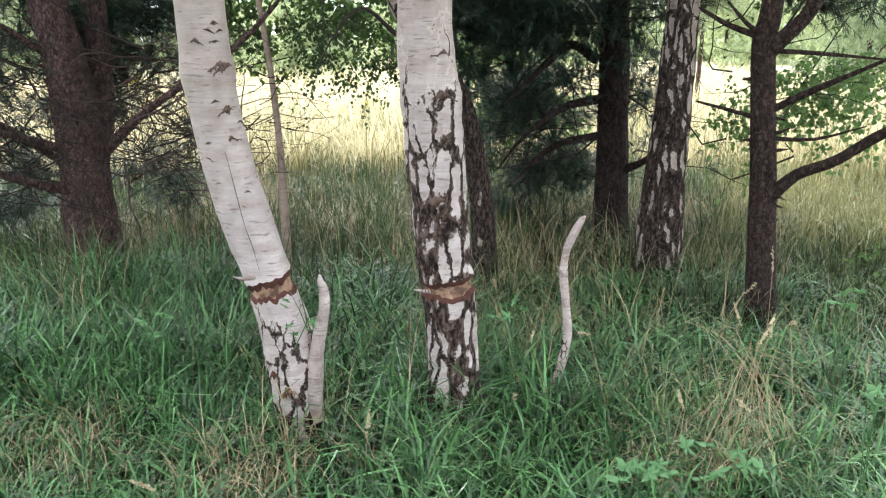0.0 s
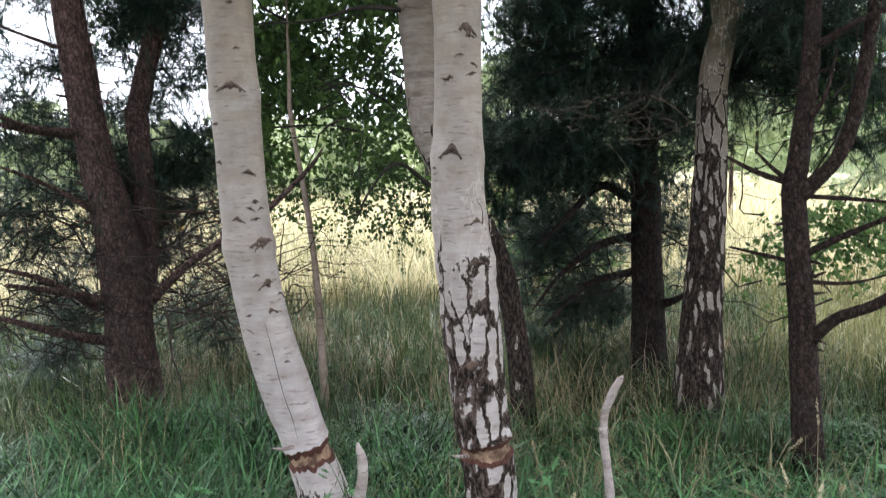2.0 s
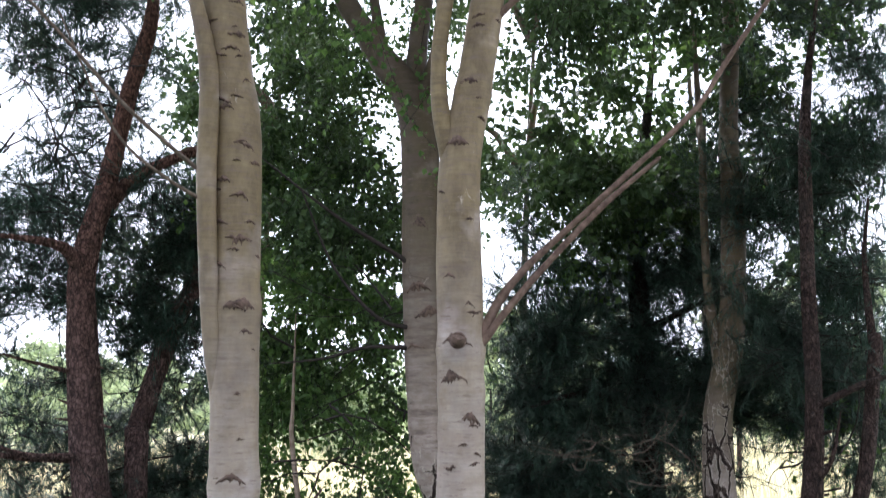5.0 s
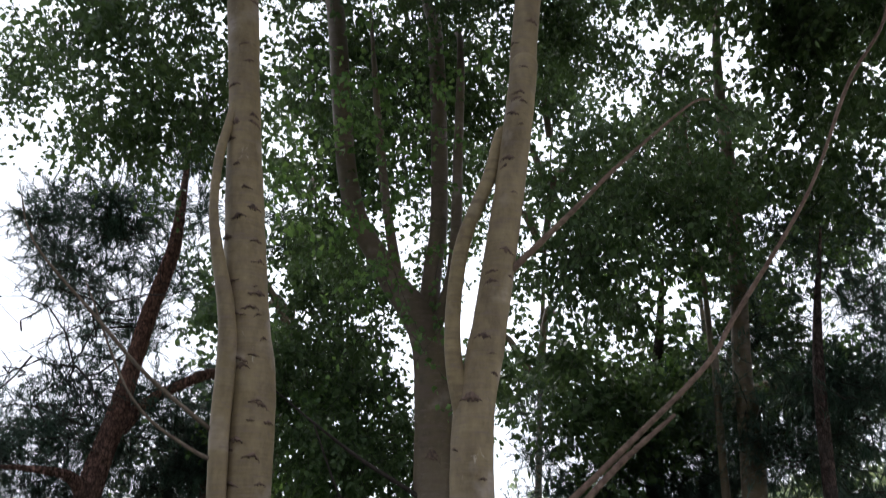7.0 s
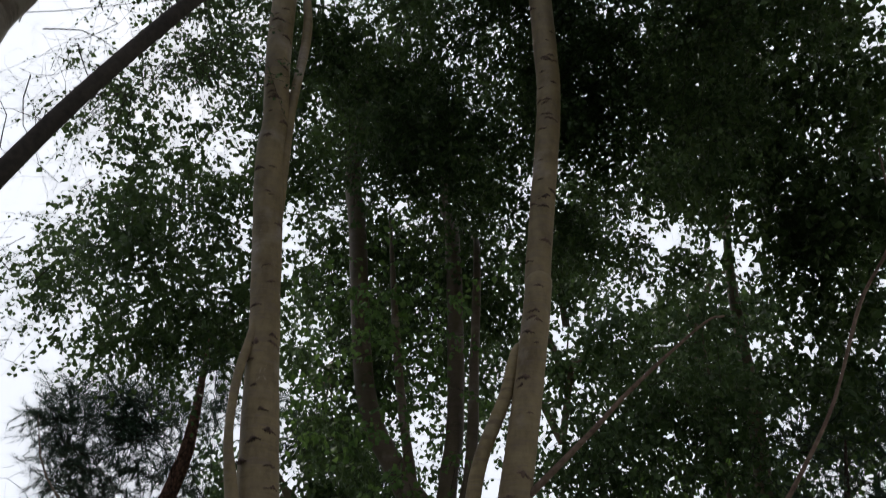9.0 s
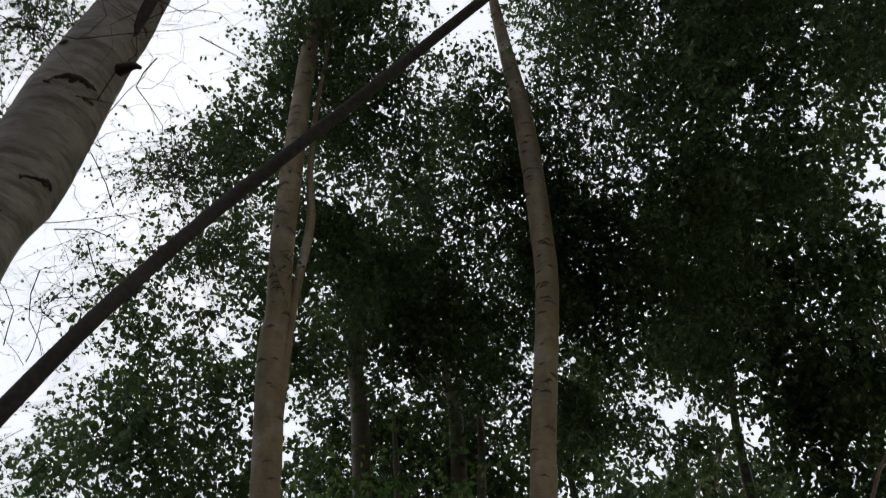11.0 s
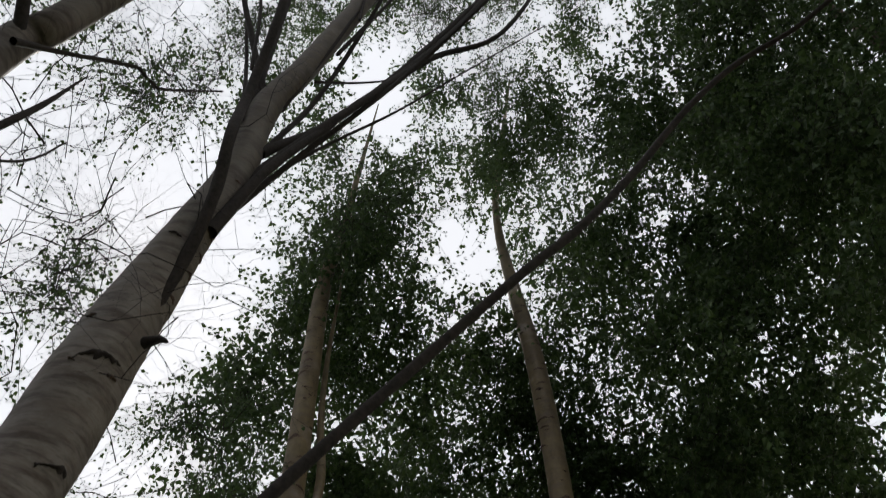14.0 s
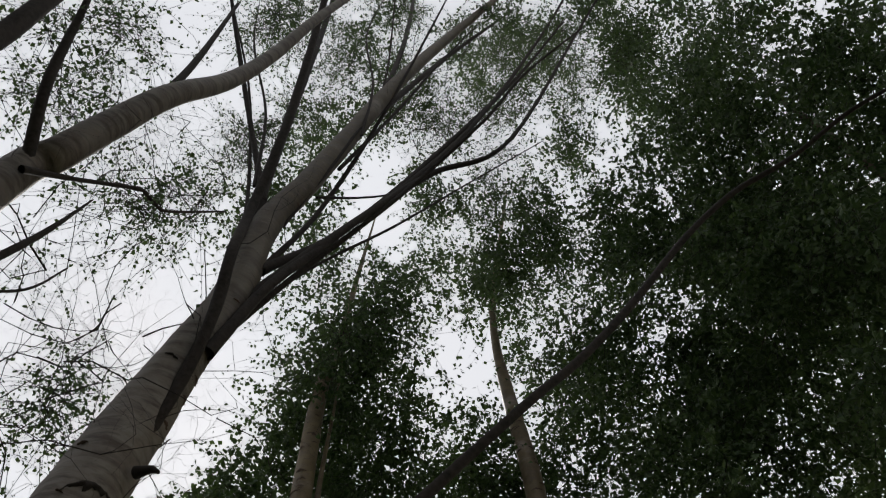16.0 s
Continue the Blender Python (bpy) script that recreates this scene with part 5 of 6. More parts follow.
crown(birch_right, [
    ((0.563, 4.968, 3.324), (0.5, 0.6, 0.3), 120), ((1.122, 4.872, 3.115), (0.6, 0.6, 0.4), 150), ((0.837, 4.929, 3.01), (0.5, 0.6, 0.4), 200), ((1.562, 4.539, 4.126), (0.5, 0.6, 0.7), 230), ((1.974, 4.155, 4.446), (0.6, 0.6, 0.8), 230),
    ((1.676, 4.284, 5.801), (0.7, 0.7, 1.0), 330), ((1.82, 4.006, 4.592), (0.5, 0.6, 0.9), 170), ((1.49, 3.712, 5.566), (0.7, 0.8, 1.1), 480), ((1.84, 3.775, 5.353), (0.5, 0.6, 0.9), 110), ((2.05, 3.893, 6.468), (0.6, 0.6, 0.8), 62), ((1.595, 4.314, 6.635), (0.45, 0.5, 0.6), 133), ((1.97, 3.822, 5.101), (0.4, 0.5, 0.7), 110)], 24)
crown(birch_near, [
    ((0.944, 2.206, 11.824), (0.35, 0.4, 1.2), 240), ((-0.841, 1.815, 13.605), (0.4, 0.4, 1.2), 240), ((-1.578, 0.867, 9.027), (0.3, 0.3, 1.0), 200), ((0.264, 2.787, 9.04), (0.3, 0.4, 1.0), 160), ((-1.319, 1.368, 9.415), (0.45, 0.5, 1.2), 260), ((-0.377, 1.964, 10.805), (0.4, 0.5, 1.2), 220), ((0.309, 2.178, 9.55), (0.35, 0.4, 1.0), 200), ((-1.303, 2.25, 4.922), (0.3, 0.4, 0.45), 210), ((-1.235, 0.851, 5.264), (0.07, 0.12, 0.4), 24), ((-1.635, 1.472, 5.002), (0.25, 0.3, 0.6), 90),
    ((-1.375, 0.263, 5.765), (0.25, 0.25, 0.7), 110), ((-1.343, 1.198, 6.563), (0.12, 0.2, 0.6), 36), ((-1.825, 1.558, 5.779), (0.3, 0.3, 0.6), 24), ((-0.744, 2.282, 7.032), (0.35, 0.4, 1.0), 130), ((-1.816, 1.241, 5.504), (0.3, 0.3, 0.8), 24), ((-1.554, 1.557, 8.464), (0.14, 0.16, 0.5), 110), ((-1.457, 1.057, 5.988), (0.06, 0.07, 0.22), 60), ((-0.736, 2.389, 12.3), (0.4, 0.4, 1.0), 180), ((-1.775, 0.677, 6.418), (0.2, 0.2, 0.5), 60), ((-1.349, 1.863, 11.99), (0.25, 0.25, 0.8), 170), ((0.612, 2.527, 13.95), (0.35, 0.35, 1.0), 230)], 25, leaf=0.018, skip=1)
birch_dense = thing("birch", "leafy birch whose dense dark crown closes the sky", "tree", "woodland birches")
part("trunk", limb([(2.6, 1.3, -0.2, 0.11), (2.55, 1.35, 2.0, 0.09), (2.4, 1.4, 4.5, 0.07), (2.2, 1.5, 7.5, 0.03), (2.1, 1.5, 9.5, 0.006)], 14), BARK_OLD, birch_dense)
crown(birch_dense, [
    ((1.925, 2.556, 7.13), (0.8, 0.8, 1.3), 1197), ((1.819, 2.129, 8.171), (0.8, 0.8, 1.6), 1396), ((1.064, 2.59, 6.804), (0.5, 0.5, 1.2), 558), ((1.717, 1.677, 6.142), (0.5, 0.6, 1.2), 691), ((1.992, 0.933, 7.963), (0.7, 0.8, 1.6), 640), ((1.874, 1.5, 8.459), (0.5, 0.5, 1.2), 420), ((1.697, 1.97, 11.04), (0.28, 0.3, 1.2), 420), ((1.138, 2.558, 8.482), (0.25, 0.3, 1.0), 320), ((1.981, 1.355, 9.776), (0.4, 0.4, 1.2), 300), ((1.975, 0.969, 6.977), (0.3, 0.35, 1.0), 380)], 26, leaf=0.034)
needles(pine_left, [
    ((-2.386, 4.62, 2.825), (0.5, 0.6, 0.35), 270), ((-1.82, 4.871, 2.808), (0.35, 0.5, 0.35), 378), ((-2.369, 4.629, 2.202), (0.4, 0.5, 0.3), 243), ((-1.754, 5.001, 2.167), (0.35, 0.4, 0.4), 405), ((-1.565, 4.959, 1.237), (0.4, 0.5, 0.25), 324),
    ((-2.262, 4.903, 3.864), (0.52, 0.6, 0.46), 800), ((-2.463, 4.58, 4.036), (0.3, 0.4, 0.25), 324), ((-2.442, 4.591, 2.718), (0.6, 0.6, 0.35), 445), ((-1.793, 5.094, 2.92), (0.4, 0.4, 0.4), 513), ((-2.227, 4.699, 1.181), (0.6, 0.5, 0.4), 567), ((-1.793, 5.094, 1.403), (0.4, 0.5, 0.5), 567), ((-1.798, 5.303, 0.945), (0.4, 0.4, 0.25), 216), ((-2.388, 4.843, 0.663), (0.5, 0.4, 0.3), 216),
    ((-2.055, 5.209, 4.582), (0.25, 0.4, 0.35), 297), ((-1.438, 5.619, 4.45), (0.2, 0.3, 0.2), 60), ((-1.757, 5.423, 0.454), (0.3, 0.3, 0.22), 200), ((-2.449, 5.036, 0.378), (0.4, 0.3, 0.2), 180)], 31, needle=0.062, per=52, width=0.0019)
needles(pine_dark, [
    ((0.533, 4.971, 2.006), (0.6, 0.6, 0.45), 1050), ((0.301, 4.991, 1.498), (0.35, 0.5, 0.4), 600), ((1.068, 5.293, 1.75), (0.5, 0.4, 0.4), 800), ((0.859, 5.331, 2.548), (0.6, 0.5, 0.4), 540), ((1.33, 5.337, 2.229), (0.5, 0.4, 0.5), 570),
    ((1.099, 5.287, 2.781), (0.5, 0.5, 0.4), 330), ((0.45, 5.18, 1.103), (0.45, 0.5, 0.45), 630), ((0.676, 4.954, 1.288), (0.5, 0.5, 0.3), 450), ((0.653, 5.36, 2.885), (0.5, 0.5, 0.3), 240), ((0.541, 5.373, 0.796), (0.32, 0.4, 0.3), 420), ((0.425, 5.584, 0.311), (0.22, 0.3, 0.22), 240), ((0.796, 5.644, 0.374), (0.3, 0.3, 0.25), 260), ((1.283, 5.759, 0.727), (0.2, 0.3, 0.4), 240), ((0.816, 5.439, -0.032), (0.35, 0.3, 0.12), 160), ((1.258, 5.764, 1.779), (0.35, 0.3, 0.35), 280), ((1.969, 5.028, 1.806), (0.3, 0.3, 0.3), 180)], 32, needle=0.066, per=52, width=0.0022)
needles(pine_right, [
    ((1.538, 4.758, 1.858), (0.35, 0.3, 0.3), 300), ((1.95, 4.495, 1.916), (0.35, 0.4, 0.4), 280), ((1.705, 5.124, 2.311), (0.3, 0.4, 0.3), 180), ((1.518, 4.023, 2.085), (0.5, 0.4, 0.35), 330), ((1.751, 4.145, 2.691), (0.5, 0.4, 0.45), 330), ((1.56, 4.221, 2.574), (0.4, 0.4, 0.4), 220), ((1.715, 4.052, 3.052), (0.5, 0.5, 0.5), 420), ((1.45, 4.154, 2.805), (0.4, 0.4, 0.4), 240), ((1.846, 4.213, 3.685), (0.45, 0.5, 0.5), 360), ((1.514, 4.66, 3.458), (0.35, 0.4, 0.4), 260)], 33, needle=0.060, per=48, width=0.0018)

needles(pine_dark, [((0.340, 4.806, 2.316), (0.32, 0.35, 0.24), 190), ((0.659, 4.947, 2.053), (0.32, 0.35, 0.24), 190), ((0.482, 5.124, 1.788), (0.32, 0.35, 0.24), 190), ((0.913, 5.127, 2.358), (0.32, 0.35, 0.24), 190), ((1.088, 4.778, 1.867), (0.32, 0.35, 0.24), 190), ((0.211, 5.045, 1.467), (0.32, 0.35, 0.24), 190), ((0.541, 5.147, 1.228), (0.32, 0.35, 0.24), 190), ((1.471, 5.057, 2.107), (0.32, 0.35, 0.24), 190)], 34, needle=0.066, per=52, width=0.0022)
needles(pine_left, [((-2.223, 4.397, 2.263), (0.3, 0.4, 0.2), 110), ((-2.269, 4.569, 1.941), (0.3, 0.4, 0.2), 110), ((-1.850, 4.850, 2.268), (0.3, 0.4, 0.2), 110), ((-2.081, 4.959, 1.749), (0.3, 0.4, 0.2), 110), ((-1.570, 4.735, 1.968), (0.3, 0.4, 0.2), 110), ((-2.375, 4.563, 1.617), (0.3, 0.4, 0.2), 110), ((-1.591, 4.944, 2.370), (0.3, 0.4, 0.2), 110), ((-2.307, 4.433, 2.689), (0.3, 0.35, 0.25), 170), ((-1.983, 4.761, 2.396), (0.3, 0.35, 0.25), 170), ((-1.766, 4.942, 2.763), (0.3, 0.35, 0.25), 170), ((-2.486, 4.816, 2.401), (0.3, 0.35, 0.25), 170), ((-1.608, 4.790, 2.307), (0.3, 0.35, 0.25), 170)], 35, needle=0.062, per=44, width=0.0019)
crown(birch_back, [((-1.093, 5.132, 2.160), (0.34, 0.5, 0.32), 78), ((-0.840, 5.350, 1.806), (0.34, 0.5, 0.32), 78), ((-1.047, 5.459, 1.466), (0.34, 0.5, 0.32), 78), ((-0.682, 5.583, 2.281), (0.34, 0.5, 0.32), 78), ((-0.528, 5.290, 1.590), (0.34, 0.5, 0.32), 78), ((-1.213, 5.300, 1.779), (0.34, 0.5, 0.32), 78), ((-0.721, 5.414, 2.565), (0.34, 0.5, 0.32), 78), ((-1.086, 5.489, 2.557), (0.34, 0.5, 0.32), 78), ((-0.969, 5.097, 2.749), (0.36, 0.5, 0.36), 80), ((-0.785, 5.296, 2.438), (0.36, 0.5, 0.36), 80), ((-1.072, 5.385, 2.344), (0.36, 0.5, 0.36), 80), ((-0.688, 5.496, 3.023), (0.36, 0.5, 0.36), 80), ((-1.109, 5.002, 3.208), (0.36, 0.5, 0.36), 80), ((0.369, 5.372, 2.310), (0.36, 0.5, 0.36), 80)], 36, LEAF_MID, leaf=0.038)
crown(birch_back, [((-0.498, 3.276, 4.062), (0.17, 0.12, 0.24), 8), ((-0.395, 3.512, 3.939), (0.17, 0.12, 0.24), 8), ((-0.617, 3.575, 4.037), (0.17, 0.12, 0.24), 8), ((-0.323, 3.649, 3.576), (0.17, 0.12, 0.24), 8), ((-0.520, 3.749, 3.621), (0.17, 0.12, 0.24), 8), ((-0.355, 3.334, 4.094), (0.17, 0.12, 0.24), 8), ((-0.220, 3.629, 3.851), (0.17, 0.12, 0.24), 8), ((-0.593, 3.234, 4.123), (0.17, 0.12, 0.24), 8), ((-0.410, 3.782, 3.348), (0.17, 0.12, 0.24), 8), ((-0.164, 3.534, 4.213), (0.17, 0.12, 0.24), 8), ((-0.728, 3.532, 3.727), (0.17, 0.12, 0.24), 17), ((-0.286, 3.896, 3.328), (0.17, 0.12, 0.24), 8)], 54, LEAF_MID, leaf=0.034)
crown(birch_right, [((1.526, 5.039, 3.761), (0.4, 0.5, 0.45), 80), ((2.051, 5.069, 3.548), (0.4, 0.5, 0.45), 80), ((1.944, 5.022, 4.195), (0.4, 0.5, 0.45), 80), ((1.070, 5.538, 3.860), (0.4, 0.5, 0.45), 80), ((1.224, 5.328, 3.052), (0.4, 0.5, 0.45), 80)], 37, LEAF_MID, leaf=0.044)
crown(birch_right, [((1.979, 4.569, 7.252), (0.5, 0.6, 0.7), 118), ((2.527, 4.913, 6.841), (0.5, 0.6, 0.7), 170), ((1.923, 5.598, 6.515), (0.5, 0.6, 0.7), 170), ((1.568, 5.561, 6.916), (0.5, 0.6, 0.7), 170), ((-0.103, 5.752, 6.304), (0.5, 0.6, 0.7), 170)], 39, leaf=0.044)
crown(birch_dense, [((1.375, 3.311, 6.912), (0.35, 0.4, 0.7), 125), ((1.511, 4.036, 6.370), (0.35, 0.4, 0.7), 87), ((1.313, 4.499, 6.100), (0.35, 0.4, 0.7), 125), ((1.823, 2.807, 7.607), (0.35, 0.4, 0.7), 125)], 38, leaf=0.038)

crown(birch_near, [((-1.425, 1.689, 10.615), (0.5, 0.5, 0.9), 120), ((-0.781, 1.467, 10.884), (0.5, 0.5, 0.9), 120), ((-0.024, 1.540, 11.028), (0.5, 0.5, 0.9), 120), ((0.538, 1.435, 11.163), (0.5, 0.5, 0.9), 120), ((-0.386, 2.182, 10.596), (0.5, 0.5, 0.9), 120), ((0.658, 2.160, 10.711), (0.5, 0.5, 0.9), 120), ((1.060, 1.893, 10.881), (0.5, 0.5, 0.9), 120)], 43, leaf=0.027, skip=1)
crown(birch_over, [((-2.104, 2.674, 5.717), (0.3, 0.4, 0.5), 30), ((-2.388, 3.050, 5.373), (0.3, 0.4, 0.5), 30), ((-2.256, 3.593, 5.060), (0.3, 0.4, 0.5), 30), ((-2.553, 3.814, 4.726), (0.3, 0.4, 0.5), 30), ((-2.511, 0.787, 7.393), (0.25, 0.3, 0.45), 36), ((-2.052, 0.672, 7.763), (0.25, 0.3, 0.45), 36), ((-2.033, 1.644, 7.614), (0.25, 0.3, 0.45), 36), ((-1.565, 1.354, 8.016), (0.25, 0.3, 0.45), 36)], 44, leaf=0.017, per=9, skip=1)

needles(pine_right, [((1.720, 4.191, 2.869), (0.3, 0.35, 0.26), 120), ((1.953, 4.331, 2.478), (0.3, 0.35, 0.26), 120), ((1.711, 4.602, 2.295), (0.3, 0.35, 0.26), 120), ((1.480, 4.848, 2.020), (0.3, 0.35, 0.26), 120), ((1.867, 4.320, 1.916), (0.3, 0.35, 0.26), 120), ((1.265, 4.674, 1.617), (0.3, 0.35, 0.26), 120), ((1.577, 4.598, 2.689), (0.3, 0.35, 0.26), 120), ((1.909, 4.734, 1.581), (0.3, 0.35, 0.26), 120)], 45, needle=0.062, per=48, width=0.002)
crown(birch_leaning, [((-1.898, 4.020, 4.984), (0.32, 0.4, 0.45), 42), ((-2.240, 4.153, 4.765), (0.32, 0.4, 0.45), 42), ((-2.517, 4.226, 4.661), (0.32, 0.4, 0.45), 42), ((-1.932, 4.154, 5.496), (0.32, 0.4, 0.45), 42), ((-1.447, 3.148, 6.223), (0.32, 0.4, 0.45), 42), ((-1.521, 4.131, 6.060), (0.3, 0.35, 0.5), 70), ((-0.961, 4.341, 6.198), (0.3, 0.35, 0.5), 70), ((-1.763, 3.895, 6.620), (0.3, 0.35, 0.5), 70)], 46, leaf=0.032)
crown(birch_dense, [((1.840, 2.322, 7.642), (0.35, 0.4, 0.7), 100), ((2.302, 2.594, 7.467), (0.35, 0.4, 0.7), 100), ((1.564, 2.318, 8.031), (0.35, 0.4, 0.7), 100), ((2.014, 2.399, 8.067), (0.4, 0.4, 0.7), 170), ((2.503, 2.505, 7.960), (0.4, 0.4, 0.7), 170), ((1.720, 2.432, 8.454), (0.4, 0.4, 0.7), 170)], 47, leaf=0.038)

crown(birch_back, [((-1.332, 5.047, 5.461), (0.3, 0.4, 0.6), 85), ((-1.264, 4.918, 5.905), (0.3, 0.4, 0.6), 85), ((-1.070, 5.510, 5.302), (0.3, 0.4, 0.6), 85), ((-0.414, 6.034, 4.696), (0.3, 0.4, 0.6), 85), ((-0.622, 5.188, 5.489), (0.3, 0.4, 0.6), 85), ((-1.295, 5.815, 4.257), (0.3, 0.4, 0.6), 85)], 48, leaf=0.038)
crown(birch_right, [((0.971, 5.557, 5.740), (0.35, 0.4, 0.65), 95), ((1.404, 5.516, 5.908), (0.35, 0.4, 0.65), 95), ((0.743, 5.393, 6.474), (0.35, 0.4, 0.65), 95), ((1.286, 6.164, 5.373), (0.35, 0.4, 0.65), 47), ((2.431, 5.356, 5.393), (0.35, 0.4, 0.65), 95)], 49, leaf=0.042)

needles(pine_left, [((-2.273, 4.558, 1.546), (0.28, 0.35, 0.2), 110), ((-1.652, 4.955, 1.637), (0.28, 0.35, 0.2), 110), ((-1.876, 5.012, 1.282), (0.28, 0.35, 0.2), 110), ((-2.503, 4.869, 1.168), (0.28, 0.35, 0.2), 110), ((-2.452, 4.508, 3.010), (0.25, 0.35, 0.2), 90), ((-2.004, 4.815, 3.236), (0.25, 0.35, 0.2), 90), ((-2.170, 4.981, 2.741), (0.25, 0.35, 0.2), 90), ((-1.822, 5.226, 2.943), (0.25, 0.35, 0.2), 90), ((-2.310, 4.642, 1.790), (0.25, 0.35, 0.18), 90), ((-2.429, 4.737, 1.425), (0.25, 0.35, 0.18), 90), ((-1.684, 5.189, 1.407), (0.25, 0.35, 0.18), 90), ((-2.221, 5.110, 1.114), (0.25, 0.35, 0.18), 90)], 51, needle=0.062, per=44, width=0.0019)
needles(pine_right, [((1.446, 4.595, 2.404), (0.28, 0.35, 0.22), 125), ((1.922, 4.554, 2.444), (0.28, 0.35, 0.22), 125), ((2.126, 4.696, 1.815), (0.28, 0.35, 0.22), 125), ((1.974, 4.911, 1.646), (0.28, 0.35, 0.22), 125), ((1.525, 4.672, 1.793), (0.28, 0.35, 0.22), 125), ((1.454, 4.840, 1.527), (0.28, 0.35, 0.22), 125), ((2.050, 4.721, 2.119), (0.28, 0.35, 0.22), 125), ((1.831, 4.935, 2.216), (0.28, 0.35, 0.22), 125), ((2.063, 4.495, 1.485), (0.28, 0.35, 0.22), 125), ((1.313, 4.877, 1.967), (0.28, 0.35, 0.22), 125)], 52, needle=0.062, per=44, width=0.002)

# dead twigs tangled round the pines, bare fine twigs of the birches overhead
rng = np.random.default_rng(41)
for tree, n, (cx, cy, cz), (sx, sy, sz), mat, size in (
        (pine_left, 26, (-2.215, 4.594, 0.867), (0.35, 0.3, 0.45), TWIG, 1.0), (pine_left, 60, (-1.438, 4.475, 0.829), (0.24, 0.3, 0.34), TWIG_DEAD, 0.9), (pine_left, 22, (-1.157, 4.658, 0.618), (0.4, 0.3, 0.2), TWIG_DEAD, 0.7), (pine_left, 26, (-2.302, 4.551, 3.112), (0.4, 0.3, 0.4), TWIG, 1.2), (pine_left, 24, (-2.24, 4.358, 0.905), (0.35, 0.3, 0.4), TWIG, 0.9),
        (pine_left, 16, (-2.139, 4.122, 0.725), (0.25, 0.25, 0.16), TWIG, 0.8), (pine_left, 16, (-1.883, 4.226, 0.617), (0.25, 0.25, 0.16), TWIG, 0.8), (pine_left, 16, (-1.535, 4.379, 0.697), (0.25, 0.25, 0.16), TWIG, 0.8), (pine_left, 16, (-1.483, 4.438, 1.009), (0.25, 0.25, 0.16), TWIG, 0.8), (pine_left, 16, (-2.142, 4.163, 1.051), (0.25, 0.25, 0.16), TWIG, 0.8),
        (pine_left, 20, (-1.87, 4.852, 1.858), (0.4, 0.3, 0.4), TWIG, 0.9), (pine_dark, 44, (0.89, 5.326, 0.873), (0.5, 0.3, 0.5), TWIG, 1.0), (pine_dark, 22, (0.734, 4.237, 1.501), (0.3, 0.1, 0.12), TWIG_PALE, 0.5),
        (pine_right, 14, (1.427, 3.844, 1.094), (0.15, 0.15, 0.6), TWIG, 0.8), (sapling, 14, (-0.849, 4.521, 0.837), (0.15, 0.1, 0.35), TWIG, 0.6), (birch_back, 20, (-0.581, 4.261, 1.927), (0.35, 0.3, 0.6), TWIG, 1.0)):
    paths = []
    for _ in range(n):
        s = np.array([cx, cy, cz]) + rng.uniform(-1, 1, 3) * (sx, sy, sz)
        d = np.array([rng.choice([-1, 1]) * rng.uniform(0.5, 1), rng.uniform(-0.8, 0.5), rng.uniform(-0.3, 0.25)])
        crooked(s, d, rng.uniform(0.5, 1.2) * size, rng, rng.uniform(0.003, 0.008) * size, 4, 2, 0.45, paths)
    part("dead_twig", path_tubes(paths), mat, tree, "bare tangled dead twigs")["kind"] = "stuff"
for tree, n, (cx, cy, cz), (sx, sy, sz), size in (
        (birch_near, 32, (-1.342, 1.345, 5.283), (0.3, 0.3, 1.2), 1.4), (birch_over, 36, (-1.493, 0.814, 5.173), (0.3, 0.3, 1.2), 1.4), (birch_near, 30, (-0.385, 1.758, 9.301), (0.35, 0.3, 1.4), 1.4), (birch_near, 22, (-1.677, 1.09, 5.381), (0.4, 0.3, 0.8), 1.2), (birch_over, 16, (-1.870, 2.336, 4.983), (0.35, 0.4, 0.5), 1.2), (birch_over, 16, (-2.036, 2.982, 4.451), (0.35, 0.4, 0.5), 1.2)):
    paths = []
    for _ in range(n):
        s = np.array([cx, cy, cz]) + rng.uniform(-1, 1, 3) * (sx, sy, sz)
        crooked(s, rng.normal(0, 1, 3) * (1, 1, 0.5) + (0.3, 0.1, 0.2), rng.uniform(0.35, 0.8) * size, rng, rng.uniform(0.0015, 0.004), 5, 2, 0.45, paths)
    part("bare_twig", path_tubes(paths, 3), TWIG, tree, "fine bare twigs against the sky")["kind"] = "stuff"


